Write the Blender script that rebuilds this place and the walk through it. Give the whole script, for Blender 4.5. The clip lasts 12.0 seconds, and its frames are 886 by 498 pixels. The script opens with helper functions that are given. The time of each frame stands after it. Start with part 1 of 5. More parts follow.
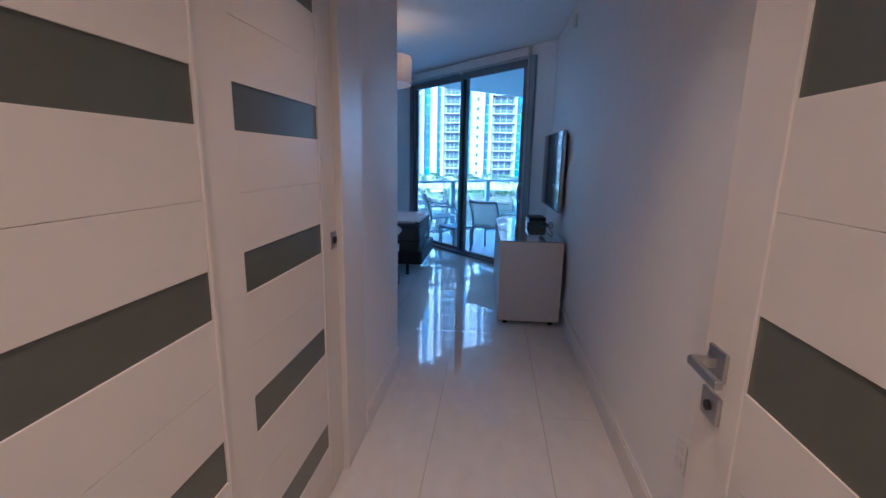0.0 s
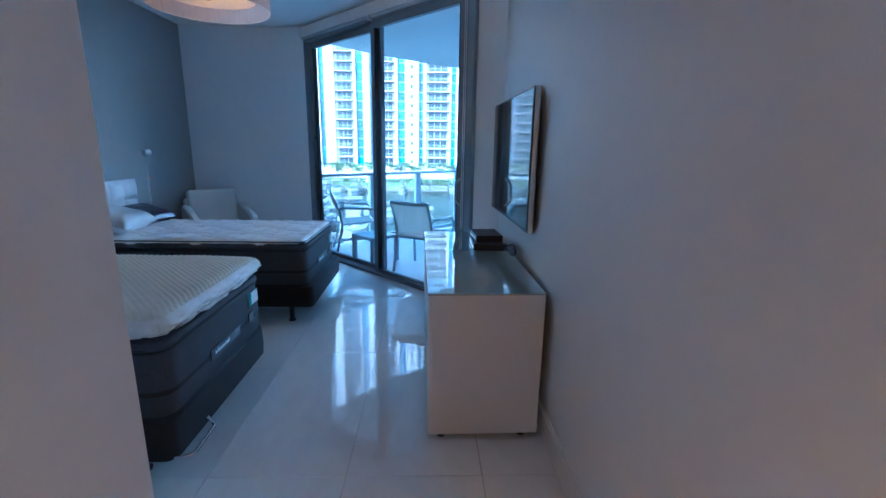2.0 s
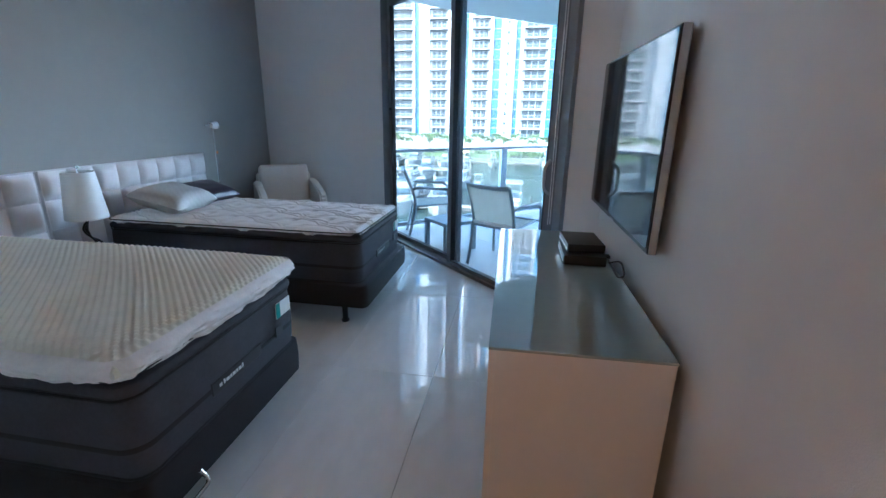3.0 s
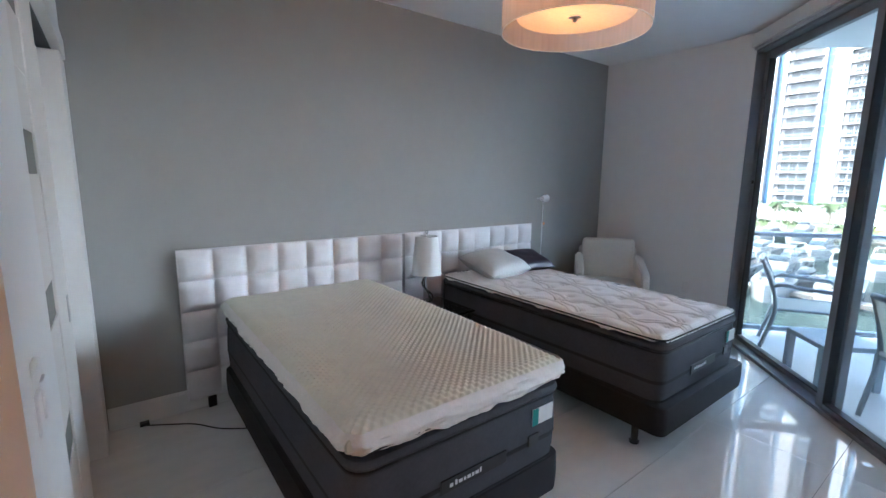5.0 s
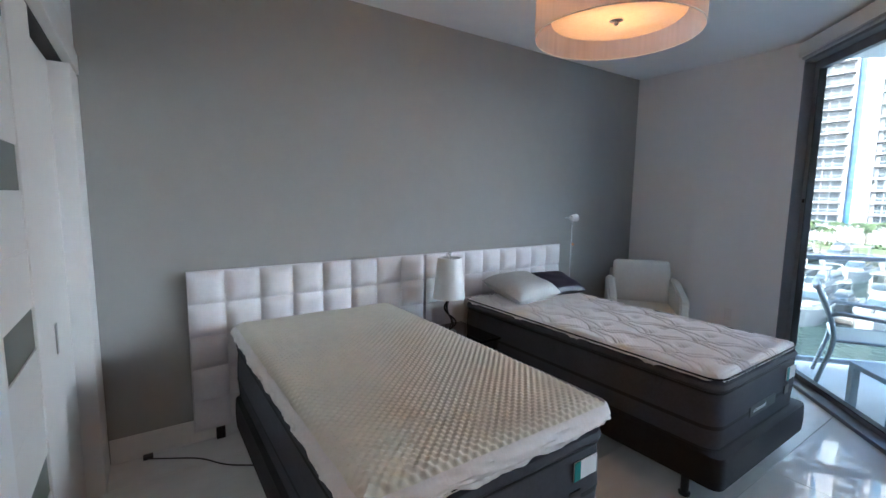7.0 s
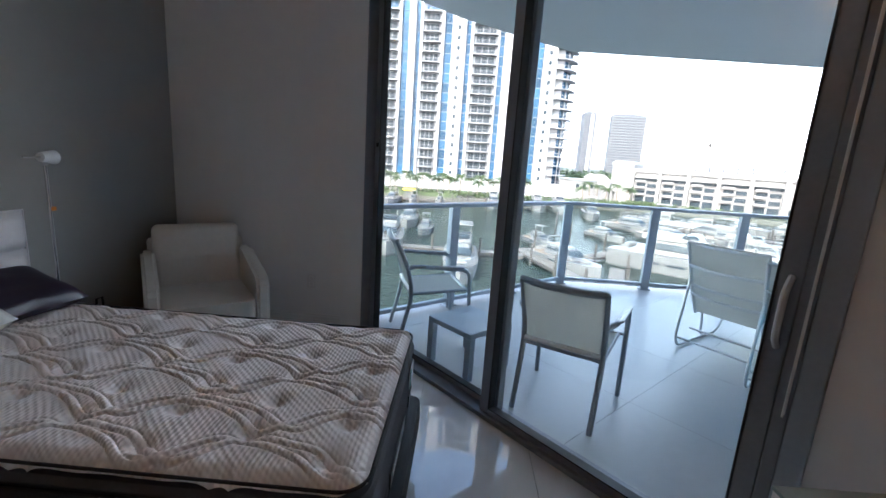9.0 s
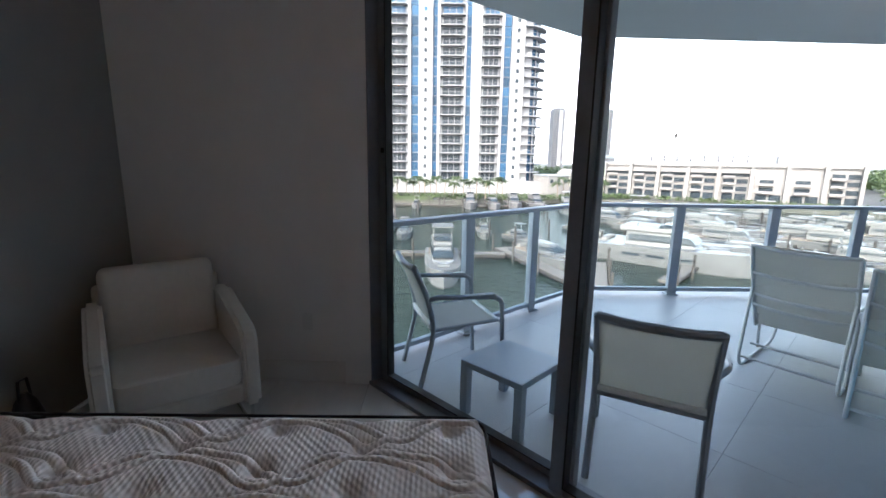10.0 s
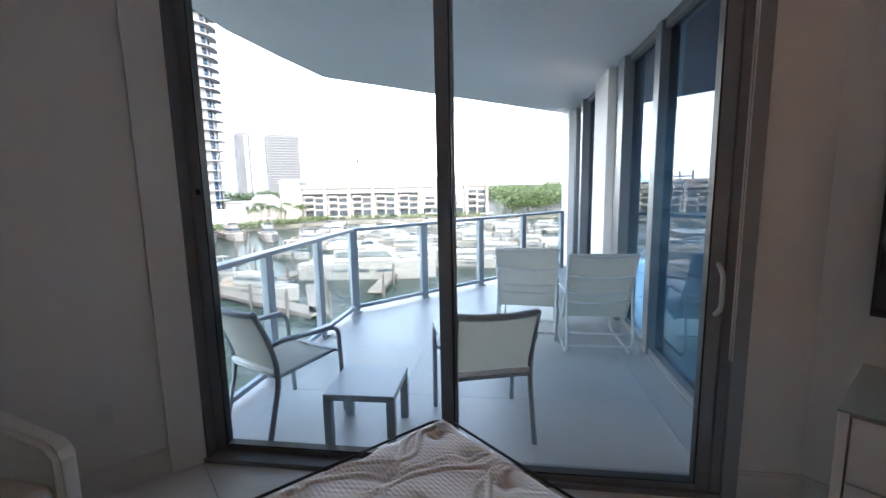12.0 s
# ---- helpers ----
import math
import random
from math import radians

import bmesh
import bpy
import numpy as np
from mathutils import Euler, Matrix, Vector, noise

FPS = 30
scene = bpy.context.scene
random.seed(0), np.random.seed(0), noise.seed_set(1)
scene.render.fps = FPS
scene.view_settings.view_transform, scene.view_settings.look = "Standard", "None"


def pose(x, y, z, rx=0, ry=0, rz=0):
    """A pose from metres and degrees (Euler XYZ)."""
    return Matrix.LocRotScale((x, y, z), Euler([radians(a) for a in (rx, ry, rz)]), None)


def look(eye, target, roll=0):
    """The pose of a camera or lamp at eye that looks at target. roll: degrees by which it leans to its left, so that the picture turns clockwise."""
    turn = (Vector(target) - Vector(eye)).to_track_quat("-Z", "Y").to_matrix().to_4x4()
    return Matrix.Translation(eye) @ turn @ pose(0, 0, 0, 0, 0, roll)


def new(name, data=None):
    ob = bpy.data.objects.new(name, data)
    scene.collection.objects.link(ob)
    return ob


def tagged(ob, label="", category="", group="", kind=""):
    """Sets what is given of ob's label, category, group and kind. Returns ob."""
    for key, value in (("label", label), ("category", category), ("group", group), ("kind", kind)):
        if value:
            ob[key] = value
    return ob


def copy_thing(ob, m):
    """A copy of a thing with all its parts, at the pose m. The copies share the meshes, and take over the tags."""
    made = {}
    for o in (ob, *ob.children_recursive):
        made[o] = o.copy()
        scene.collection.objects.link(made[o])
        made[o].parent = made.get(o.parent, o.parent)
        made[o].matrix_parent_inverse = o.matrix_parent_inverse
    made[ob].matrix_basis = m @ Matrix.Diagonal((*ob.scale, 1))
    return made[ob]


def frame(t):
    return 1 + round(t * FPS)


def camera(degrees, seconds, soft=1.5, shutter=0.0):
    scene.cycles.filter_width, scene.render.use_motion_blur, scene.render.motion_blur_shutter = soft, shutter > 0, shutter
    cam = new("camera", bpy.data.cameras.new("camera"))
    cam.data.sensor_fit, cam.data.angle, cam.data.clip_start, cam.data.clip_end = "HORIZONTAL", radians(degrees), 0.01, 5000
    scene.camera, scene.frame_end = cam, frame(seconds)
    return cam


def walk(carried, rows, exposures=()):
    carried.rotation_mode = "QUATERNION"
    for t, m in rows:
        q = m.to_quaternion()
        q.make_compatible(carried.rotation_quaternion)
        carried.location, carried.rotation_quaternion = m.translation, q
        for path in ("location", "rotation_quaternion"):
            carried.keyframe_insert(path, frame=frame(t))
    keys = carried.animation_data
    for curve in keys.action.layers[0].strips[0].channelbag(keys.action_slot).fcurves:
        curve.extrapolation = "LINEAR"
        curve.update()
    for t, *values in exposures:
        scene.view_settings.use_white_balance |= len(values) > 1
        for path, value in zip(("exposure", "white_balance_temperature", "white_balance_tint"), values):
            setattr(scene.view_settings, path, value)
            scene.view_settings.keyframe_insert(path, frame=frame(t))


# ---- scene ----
cam = camera(90.6, 12.0)
PATH = [
    (0, (-0.69, 0.647, 1.481), (-0.901, 2.594, 1.074), 1.1),
    (0.5, (-0.688, 1.072, 1.482), (-0.878, 3.018, 1.06), -0.9),
    (1, (-0.717, 1.487, 1.454), (-0.854, 3.437, 1.034), -0.2),
    (1.5, (-0.675, 2.047, 1.443), (-0.563, 3.996, 1.008), 2.2),
    (2, (-0.597, 2.558, 1.437), (-0.53, 4.505, 0.987), 0.9),
    (2.5, (-0.588, 2.987, 1.435), (-0.556, 4.921, 0.929), 2.1),
    (3, (-0.537, 3.268, 1.458), (-0.857, 5.156, 0.88), 0.9),
    (3.5, (-0.491, 3.471, 1.498), (-1.233, 5.224, 0.886), 1.7),
    (3.7, (-0.505, 3.457, 1.497), (-1.392, 5.137, 0.871), 2.2),
    (5.3, (-0.523, 3.724, 1.557), (-2.153, 4.859, 1.324), 0.4),
    (5.5, (-0.532, 3.711, 1.567), (-2.167, 4.852, 1.403), 0.1),
    (6, (-0.52, 3.697, 1.61), (-2.164, 4.836, 1.602), 0.8),
    (6.5, (-0.535, 3.716, 1.59), (-2.196, 4.83, 1.598), 1.0),
    (7, (-0.699, 3.798, 1.539), (-2.336, 4.921, 1.299), 0.7),
    (7.5, (-0.976, 4.047, 1.511), (-2.326, 5.46, 1.084), 2.0),
    (7.7, (-1.017, 4.173, 1.509), (-2.152, 5.748, 1.028), 3.6),
    (9.3, (-1.476, 5.311, 1.471), (-1.476, 7.267, 1.057), 2.6),
    (9.5, (-1.522, 5.441, 1.476), (-1.514, 7.393, 1.039), 2.0),
    (10, (-1.725, 5.736, 1.479), (-1.702, 7.697, 1.084), 0.9),
    (10.5, (-1.911, 5.939, 1.5), (-1.659, 7.889, 1.134), -0.8),
    (11, (-2.236, 5.974, 1.57), (-1.366, 7.741, 1.22), -2.7),
    (11.5, (-2.37, 5.876, 1.57), (-1.197, 7.467, 1.262), -1.3),
    (12, (-2.524, 5.773, 1.549), (-1.292, 7.322, 1.259), -1.1),
]
walk(cam, [(t, look(eye, target, roll)) for t, eye, target, roll in PATH], [(0, 3.47, 3600, -3), (0.5, 3.52, 3800, -5), (1.0, 3.62, 3900, -5), (2.0, 3.85, 3750, -7), (2.5, 4.0, 4250, -7), (3.0, 4.1, 4750, -4), (3.5, 4.2, 4900, -1), (5.5, 4.4, 5550, 2), (6.5, 4.3, 5300, 1), (7.7, 4.1, 5900, 2), (9.3, 2.95, 6000, 7), (10, 2.7, 6200, 8), (11, 2.65, 6100, 7), (11.5, 3.0, 6200, 8), (12, 3.22, 6250, 8)])

# ---- world, sun and lamps ----
world = bpy.data.worlds.new("world")
scene.world = world
world.use_nodes = True
wt = world.node_tree
sky = wt.nodes.new("ShaderNodeTexSky")
sky.sky_type, sky.sun_disc, sky.sun_elevation, sky.sun_rotation = "NISHITA", False, radians(36), radians(209)
sky.dust_density, sky.air_density = 4.0, 1.0
haze = wt.nodes.new("ShaderNodeMixRGB")
up, split, lift = wt.nodes.new("ShaderNodeTexCoord"), wt.nodes.new("ShaderNodeSeparateXYZ"), wt.nodes.new("ShaderNodeMapRange")
wt.links.new(up.outputs["Generated"], split.inputs[0]), wt.links.new(split.outputs["Z"], lift.inputs[0])
lift.inputs[2].default_value, lift.inputs[3].default_value, lift.inputs[4].default_value = 0.5, 0.82, 0.0
wt.links.new(lift.outputs[0], haze.inputs[0])
haze.inputs[2].default_value = (9.0, 8.9, 9.0, 1)
wt.links.new(sky.outputs[0], haze.inputs[1])
wt.links.new(haze.outputs[0], wt.nodes["Background"].inputs[0])
wt.nodes["Background"].inputs[1].default_value = 0.15


def lamp(name, kind, m, energy, color, size=0.1, angle=None):
    data = bpy.data.lights.new(name, kind)
    data.energy, data.color = energy, color
    if kind == "SUN":
        data.angle = radians(angle)
    elif kind == "AREA":
        data.shape, data.size = "DISK", size
    else:
        data.shadow_soft_size = size
    ob = new(name, data)
    ob.matrix_world = m
    return ob


lamp("sun", "SUN", look((-50, -90, 75), (0, 0, 0)), 0.6, (1.0, 0.95, 0.88), angle=14)
for hy, watts, cone in ((0.35, 10, 126), (2.0, 4.8, 84)):
    hl = lamp("hall_downlight_bulb", "SPOT", look((-0.72, hy, 2.845), (-0.72, hy, 0)), watts, (1.0, 0.44, 0.18), 0.04)
    hl.data.spot_size, hl.data.spot_blend = radians(cone), 0.8
for bx_, by_ in ((-1.923, 5.575), (-1.988, 5.6), (-1.968, 5.535)):
    lamp("pendant_bulb_light", "POINT", Matrix.Translation((bx_, by_, 2.48)), 0.075, (1.0, 0.4, 0.16), 0.03)


# ---- materials ----
def mat(name, col, rough=0.5, metal=0.0, var=0.06, scale=3.0, bump=0.0, bscale=120.0, spec=0.5, trans=0.0, rvar=0.0, grain=None, coat=0.0, per=0.0):
    """A surface with colour drifting at two scales, fine relief, and gloss that wanders."""
    m = bpy.data.materials.new(name)
    m.use_nodes = True
    nt = m.node_tree
    b = nt.nodes["Principled BSDF"]
    b.inputs["Roughness"].default_value, b.inputs["Metallic"].default_value = rough, metal
    b.inputs["Specular IOR Level"].default_value = spec
    b.inputs["Coat Weight"].default_value = coat
    b.inputs["Coat Roughness"].default_value = 0.05
    tc = nt.nodes.new("ShaderNodeTexCoord")
    mp = nt.nodes.new("ShaderNodeMapping")
    nt.links.new(tc.outputs["Object"], mp.inputs[0])
    if grain:
        mp.inputs["Scale"].default_value = grain
    n1, n2 = nt.nodes.new("ShaderNodeTexNoise"), nt.nodes.new("ShaderNodeTexNoise")
    for n, s, d in ((n1, scale, 4), (n2, scale * 9, 6)):
        nt.links.new(mp.outputs[0], n.inputs["Vector"])
        n.inputs["Scale"].default_value, n.inputs["Detail"].default_value = s, d
    add = nt.nodes.new("ShaderNodeMath")
    add.operation = "ADD"
    nt.links.new(n1.outputs[0], add.inputs[0]), nt.links.new(n2.outputs[0], add.inputs[1])
    ramp = nt.nodes.new("ShaderNodeMapRange")
    ramp.inputs[1].default_value, ramp.inputs[2].default_value = 0.65, 1.35
    nt.links.new(add.outputs[0], ramp.inputs[0])
    mix = nt.nodes.new("ShaderNodeMixRGB")
    mix.inputs[1].default_value = (*[c * (1 - var) for c in col], 1)
    mix.inputs[2].default_value = (*[min(1, c * (1 + var)) for c in col], 1)
    nt.links.new(ramp.outputs[0], mix.inputs[0])
    out = mix.outputs[0]
    if per:
        info = nt.nodes.new("ShaderNodeObjectInfo")
        hsv = nt.nodes.new("ShaderNodeHueSaturation")
        rr = nt.nodes.new("ShaderNodeMapRange")
        rr.inputs[3].default_value, rr.inputs[4].default_value = 1 - per, 1 + per
        nt.links.new(info.outputs["Random"], rr.inputs[0]), nt.links.new(rr.outputs[0], hsv.inputs["Value"])
        nt.links.new(out, hsv.inputs["Color"])
        out = hsv.outputs[0]
    nt.links.new(out, b.inputs["Base Color"])
    if rvar:
        rm = nt.nodes.new("ShaderNodeMapRange")
        rm.inputs[3].default_value, rm.inputs[4].default_value = max(0, rough - rvar), rough + rvar
        nt.links.new(n1.outputs[0], rm.inputs[0]), nt.links.new(rm.outputs[0], b.inputs["Roughness"])
    if bump:
        n3, bp = nt.nodes.new("ShaderNodeTexNoise"), nt.nodes.new("ShaderNodeBump")
        n3.inputs["Scale"].default_value, n3.inputs["Detail"].default_value = bscale, 3
        nt.links.new(mp.outputs[0], n3.inputs["Vector"])
        bp.inputs["Strength"].default_value, bp.inputs["Distance"].default_value = bump, 0.002
        nt.links.new(n3.outputs[0], bp.inputs["Height"]), nt.links.new(bp.outputs[0], b.inputs["Normal"])
    if trans:
        b.inputs["Transmission Weight"].default_value = trans
    return m


def glass(name, tint, gloss=1.0, low=0.02):
    """A clear pane: light goes straight through, gloss grows towards grazing."""
    m = bpy.data.materials.new(name)
    m.use_nodes = True
    nt = m.node_tree
    nt.nodes.clear()
    o, tr, gl, mx, lw, pw, mr = [nt.nodes.new("ShaderNode" + k) for k in ("OutputMaterial", "BsdfTransparent", "BsdfGlossy", "MixShader", "LayerWeight", "Math", "MapRange")]
    tr.inputs[0].default_value = (*tint, 1)
    gl.inputs["Roughness"].default_value = 0.01
    gl.inputs["Color"].default_value = (gloss, gloss, gloss, 1)
    lw.inputs[0].default_value = 0.5
    pw.operation, pw.inputs[1].default_value = "POWER", 4.5
    mr.inputs[3].default_value = low
    nt.links.new(lw.outputs["Facing"], pw.inputs[0]), nt.links.new(pw.outputs[0], mr.inputs[0])
    nt.links.new(mr.outputs[0], mx.inputs[0]), nt.links.new(tr.outputs[0], mx.inputs[1]), nt.links.new(gl.outputs[0], mx.inputs[2])
    nt.links.new(mx.outputs[0], o.inputs[0])
    return m


def cloth_glow(name, col, through_share, sheer=0.0):
    """Thin cloth that lets part of the light through."""
    m = bpy.data.materials.new(name)
    m.use_nodes = True
    nt = m.node_tree
    nt.nodes.clear()
    o, df, tl, mx = [nt.nodes.new("ShaderNode" + k) for k in ("OutputMaterial", "BsdfDiffuse", "BsdfTranslucent", "MixShader")]
    tc, wv, cr = nt.nodes.new("ShaderNodeTexCoord"), nt.nodes.new("ShaderNodeTexNoise"), nt.nodes.new("ShaderNodeMixRGB")
    mp = nt.nodes.new("ShaderNodeMapping")
    mp.inputs["Scale"].default_value = (60, 60, 1.2)
    nt.links.new(tc.outputs["Object"], mp.inputs[0]), nt.links.new(mp.outputs[0], wv.inputs["Vector"])
    wv.inputs["Scale"].default_value = 1.0
    cr.inputs[1].default_value, cr.inputs[2].default_value = (*[c * 0.8 for c in col], 1), (*col, 1)
    nt.links.new(wv.outputs[0], cr.inputs[0])
    nt.links.new(cr.outputs[0], df.inputs[0]), nt.links.new(cr.outputs[0], tl.inputs[0])
    mx.inputs[0].default_value = through_share
    nt.links.new(df.outputs[0], mx.inputs[1]), nt.links.new(tl.outputs[0], mx.inputs[2]), nt.links.new(mx.outputs[0], o.inputs[0])
    if sheer:
        tp_, m2 = nt.nodes.new("ShaderNodeBsdfTransparent"), nt.nodes.new("ShaderNodeMixShader")
        m2.inputs[0].default_value = sheer
        nt.links.new(mx.outputs[0], m2.inputs[1]), nt.links.new(tp_.outputs[0], m2.inputs[2]), nt.links.new(m2.outputs[0], o.inputs[0])
    return m


def glow(name, col, strength):
    m = bpy.data.materials.new(name)
    m.use_nodes = True
    b = m.node_tree.nodes["Principled BSDF"]
    b.inputs["Base Color"].default_value = (*col, 1)
    b.inputs["Emission Color"].default_value, b.inputs["Emission Strength"].default_value = (*col, 1), strength
    return m


def ribbed(name, col, rough, period, depth):
    """Cloth with fine ribs."""
    m = mat(name, col, rough, var=0.05, scale=6, spec=0.25)
    nt = m.node_tree
    b = nt.nodes["Principled BSDF"]
    tc, wv, bp, chk, wv2, mixh = [nt.nodes.new("ShaderNode" + k) for k in ("TexCoord", "TexWave", "Bump", "TexNoise", "TexWave", "MixRGB")]
    for w_, d_ in ((wv, "X"), (wv2, "DIAGONAL")):
        w_.bands_direction = d_
        w_.inputs["Scale"].default_value = 1 / period
        w_.inputs["Distortion"].default_value = 0.6
        nt.links.new(tc.outputs["Object"], w_.inputs["Vector"])
    chk.inputs["Scale"].default_value = 7
    nt.links.new(tc.outputs["Object"], chk.inputs["Vector"])
    nt.links.new(chk.outputs[0], mixh.inputs[0]), nt.links.new(wv.outputs[0], mixh.inputs[1]), nt.links.new(wv2.outputs[0], mixh.inputs[2])
    bp.inputs["Strength"].default_value, bp.inputs["Distance"].default_value = 0.9, depth
    nt.links.new(mixh.outputs[0], bp.inputs["Height"]), nt.links.new(bp.outputs[0], b.inputs["Normal"])
    return m


M_wall = mat("white_wall_paint", (0.86, 0.86, 0.86), 0.55, var=0.02, scale=1.2, bump=0.25, bscale=260)
M_ceil = mat("ceiling_paint", (0.9, 0.9, 0.9), 0.7, var=0.02, scale=1, bump=0.2, bscale=300)
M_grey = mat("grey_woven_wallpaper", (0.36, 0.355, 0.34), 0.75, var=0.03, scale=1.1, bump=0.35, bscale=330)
M_trim = mat("white_trim_paint", (0.8, 0.79, 0.775), 0.32, var=0.02, scale=2, bump=0.1, bscale=60)
M_tile = mat("polished_porcelain", (0.8, 0.785, 0.77), 0.02, var=0.07, scale=1.4, spec=0.6, rvar=0.006, coat=0.3, grain=(1, 0.45, 1), per=0.03)
M_tile.node_tree.nodes["Principled BSDF"].inputs["Coat Roughness"].default_value = 0.015
M_grout = mat("tile_grout", (0.58, 0.56, 0.54), 0.8, var=0.1, scale=20)
M_btile = mat("balcony_tile_stone", (0.37, 0.38, 0.39), 0.42, var=0.09, scale=2.2, rvar=0.08, per=0.03, bump=0.15, bscale=150)
M_door = mat("white_lacquer_door", (0.78, 0.755, 0.73), 0.38, var=0.015, scale=2, bump=0.08, bscale=40)
M_frost = mat("frosted_grey_glass", (0.11, 0.125, 0.105), 0.3, var=0.05, scale=2, coat=0.4)
M_steel = mat("brushed_steel", (0.55, 0.55, 0.56), 0.28, 1.0, var=0.08, scale=10, grain=(1, 1, 30))
M_chrome = mat("chrome", (0.75, 0.75, 0.76), 0.08, 1.0, var=0.03)
M_frame = mat("anodised_bronze_aluminium", (0.24, 0.255, 0.28), 0.42, 0.3, var=0.08, scale=6)
M_framein = mat("black_gasket", (0.02, 0.02, 0.022), 0.5, var=0.1)
M_greyframe = mat("grey_powder_coat_frame", (0.2, 0.215, 0.235), 0.4, 0.3, var=0.06, scale=5)
M_rail = mat("silver_painted_rail", (0.33, 0.37, 0.42), 0.42, 0.3, var=0.06, scale=5)
M_pane = glass("window_pane", (0.97, 0.98, 0.98))
M_railglass = glass("rail_glass", (0.93, 0.965, 0.96))
M_facade = glass("facade_blue_glass", (0.3, 0.5, 0.64), 0.5, 0.16)
M_blind = mat("blue_roller_blind", (0.12, 0.34, 0.5), 0.8, var=0.05)
M_lacquer = mat("white_lacquer_board", (0.76, 0.73, 0.71), 0.3, var=0.02, scale=3)
M_drawer = mat("pale_drawer_front", (0.68, 0.64, 0.61), 0.35, var=0.03, scale=3)
M_gtop = mat("green_edged_glass_top", (0.34, 0.4, 0.385), 0.03, var=0.03, spec=0.8, coat=1.0)
M_black = mat("black_plastic", (0.015, 0.015, 0.017), 0.35, var=0.15, scale=10)
M_screen = mat("black_screen", (0.008, 0.008, 0.01), 0.06, var=0.1, spec=0.8)
M_leather = mat("white_leatherette", (0.8, 0.775, 0.8), 0.38, var=0.04, scale=5, bump=0.3, bscale=220)
M_arm = mat("cream_leather", (0.82, 0.8, 0.75), 0.42, var=0.04, scale=4, bump=0.3, bscale=240)
M_matgrey = mat("charcoal_mattress_cloth", (0.075, 0.077, 0.088), 0.85, var=0.12, scale=8, bump=0.6, bscale=500, spec=0.2)
M_matdark = mat("dark_band_cloth", (0.03, 0.031, 0.036), 0.75, var=0.1, scale=8, bump=0.4, bscale=400, spec=0.25)
M_base = mat("black_base_cloth", (0.025, 0.024, 0.028), 0.7, var=0.12, scale=8, bump=0.4, bscale=400, spec=0.3)
M_quilt = ribbed("quilted_knit_top", (0.88, 0.86, 0.87), 0.75, 0.042, 0.0022)
M_foam = mat("cream_foam", (0.8, 0.79, 0.71), 0.8, var=0.06, scale=2.2, bump=0.3, bscale=300, spec=0.2)
M_sheet = mat("thin_white_cover", (0.82, 0.8, 0.79), 0.7, var=0.06, scale=9, bump=0.5, bscale=60)
M_label = mat("white_label", (0.8, 0.8, 0.8), 0.5, var=0.02)
M_teal = mat("teal_label", (0.02, 0.28, 0.27), 0.5, var=0.05)
M_pillow = ribbed("silver_grey_pillow", (0.5, 0.49, 0.48), 0.6, 0.09, 0.001)
M_satin = mat("dark_plum_satin", (0.035, 0.028, 0.05), 0.35, var=0.15, scale=6)
M_shade = cloth_glow("sheer_lamp_shade", (0.82, 0.72, 0.7), 0.45, 0.2)
M_inner = cloth_glow("inner_lamp_shade", (0.82, 0.72, 0.68), 0.45, 0.25)
M_bulb = glow("warm_bulb", (1.0, 0.5, 0.16), 3.5)
M_spot = glow("small_downlight", (1.0, 0.55, 0.28), 0.9)
M_white = mat("white_ceramic", (0.8, 0.8, 0.8), 0.3, var=0.02)
M_sling = cloth_glow("pale_mesh_sling", (0.74, 0.74, 0.69), 0.5, 0.08)
M_alu = mat("grey_painted_aluminium", (0.29, 0.325, 0.36), 0.4, 0.3, var=0.06, scale=8)
M_alulight = mat("pale_grey_aluminium", (0.55, 0.57, 0.58), 0.4, 0.2, var=0.05, scale=8)
M_tabletop = mat("grey_blue_table", (0.3, 0.37, 0.43), 0.4, 0.0, var=0.06, scale=6)
M_nsglass = mat("black_glass", (0.012, 0.012, 0.014), 0.06, var=0.1, coat=0.6)
M_slab = mat("balcony_stucco", (0.8, 0.79, 0.79), 0.8, var=0.04, scale=1.2, bump=0.4, bscale=90)
M_conc = mat("white_stucco", (0.21, 0.203, 0.2), 0.8, var=0.05, scale=0.15, bump=0.3, bscale=8)
M_tower = mat("tower_white_concrete", (0.25, 0.25, 0.26), 0.8, var=0.05, scale=0.05)
M_bluewin = mat("blue_curtain_glass", (0.022, 0.065, 0.125), 0.14, 0.0, var=0.3, scale=0.15, spec=0.2, per=0.45)
M_darkwin = mat("dark_window_glass", (0.03, 0.04, 0.05), 0.2, 0.0, var=0.4, scale=0.4, spec=0.15)
M_fartower = mat("far_tower_grey", (0.05, 0.056, 0.068), 0.6, var=0.1, scale=0.05)
M_farslab = mat("far_tower_slab", (0.11, 0.115, 0.13), 0.7, var=0.05, scale=0.05)
M_water = mat("marina_water", (0.02, 0.03, 0.027), 0.15, var=0.2, scale=0.03, bump=1.0, bscale=1.2, spec=0.03)
for node in M_water.node_tree.nodes:
    if node.type == "BUMP":
        node.inputs["Distance"].default_value = 0.16
M_ground = mat("quay_ground", (0.09, 0.09, 0.08), 0.9, var=0.2, scale=0.05)
M_dock = mat("weathered_dock_boards", (0.11, 0.1, 0.09), 0.85, var=0.15, scale=0.7)
M_pile = mat("dark_timber_pile", (0.045, 0.04, 0.038), 0.85, var=0.2, scale=1.5)
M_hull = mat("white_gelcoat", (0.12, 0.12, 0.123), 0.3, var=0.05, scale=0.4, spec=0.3)
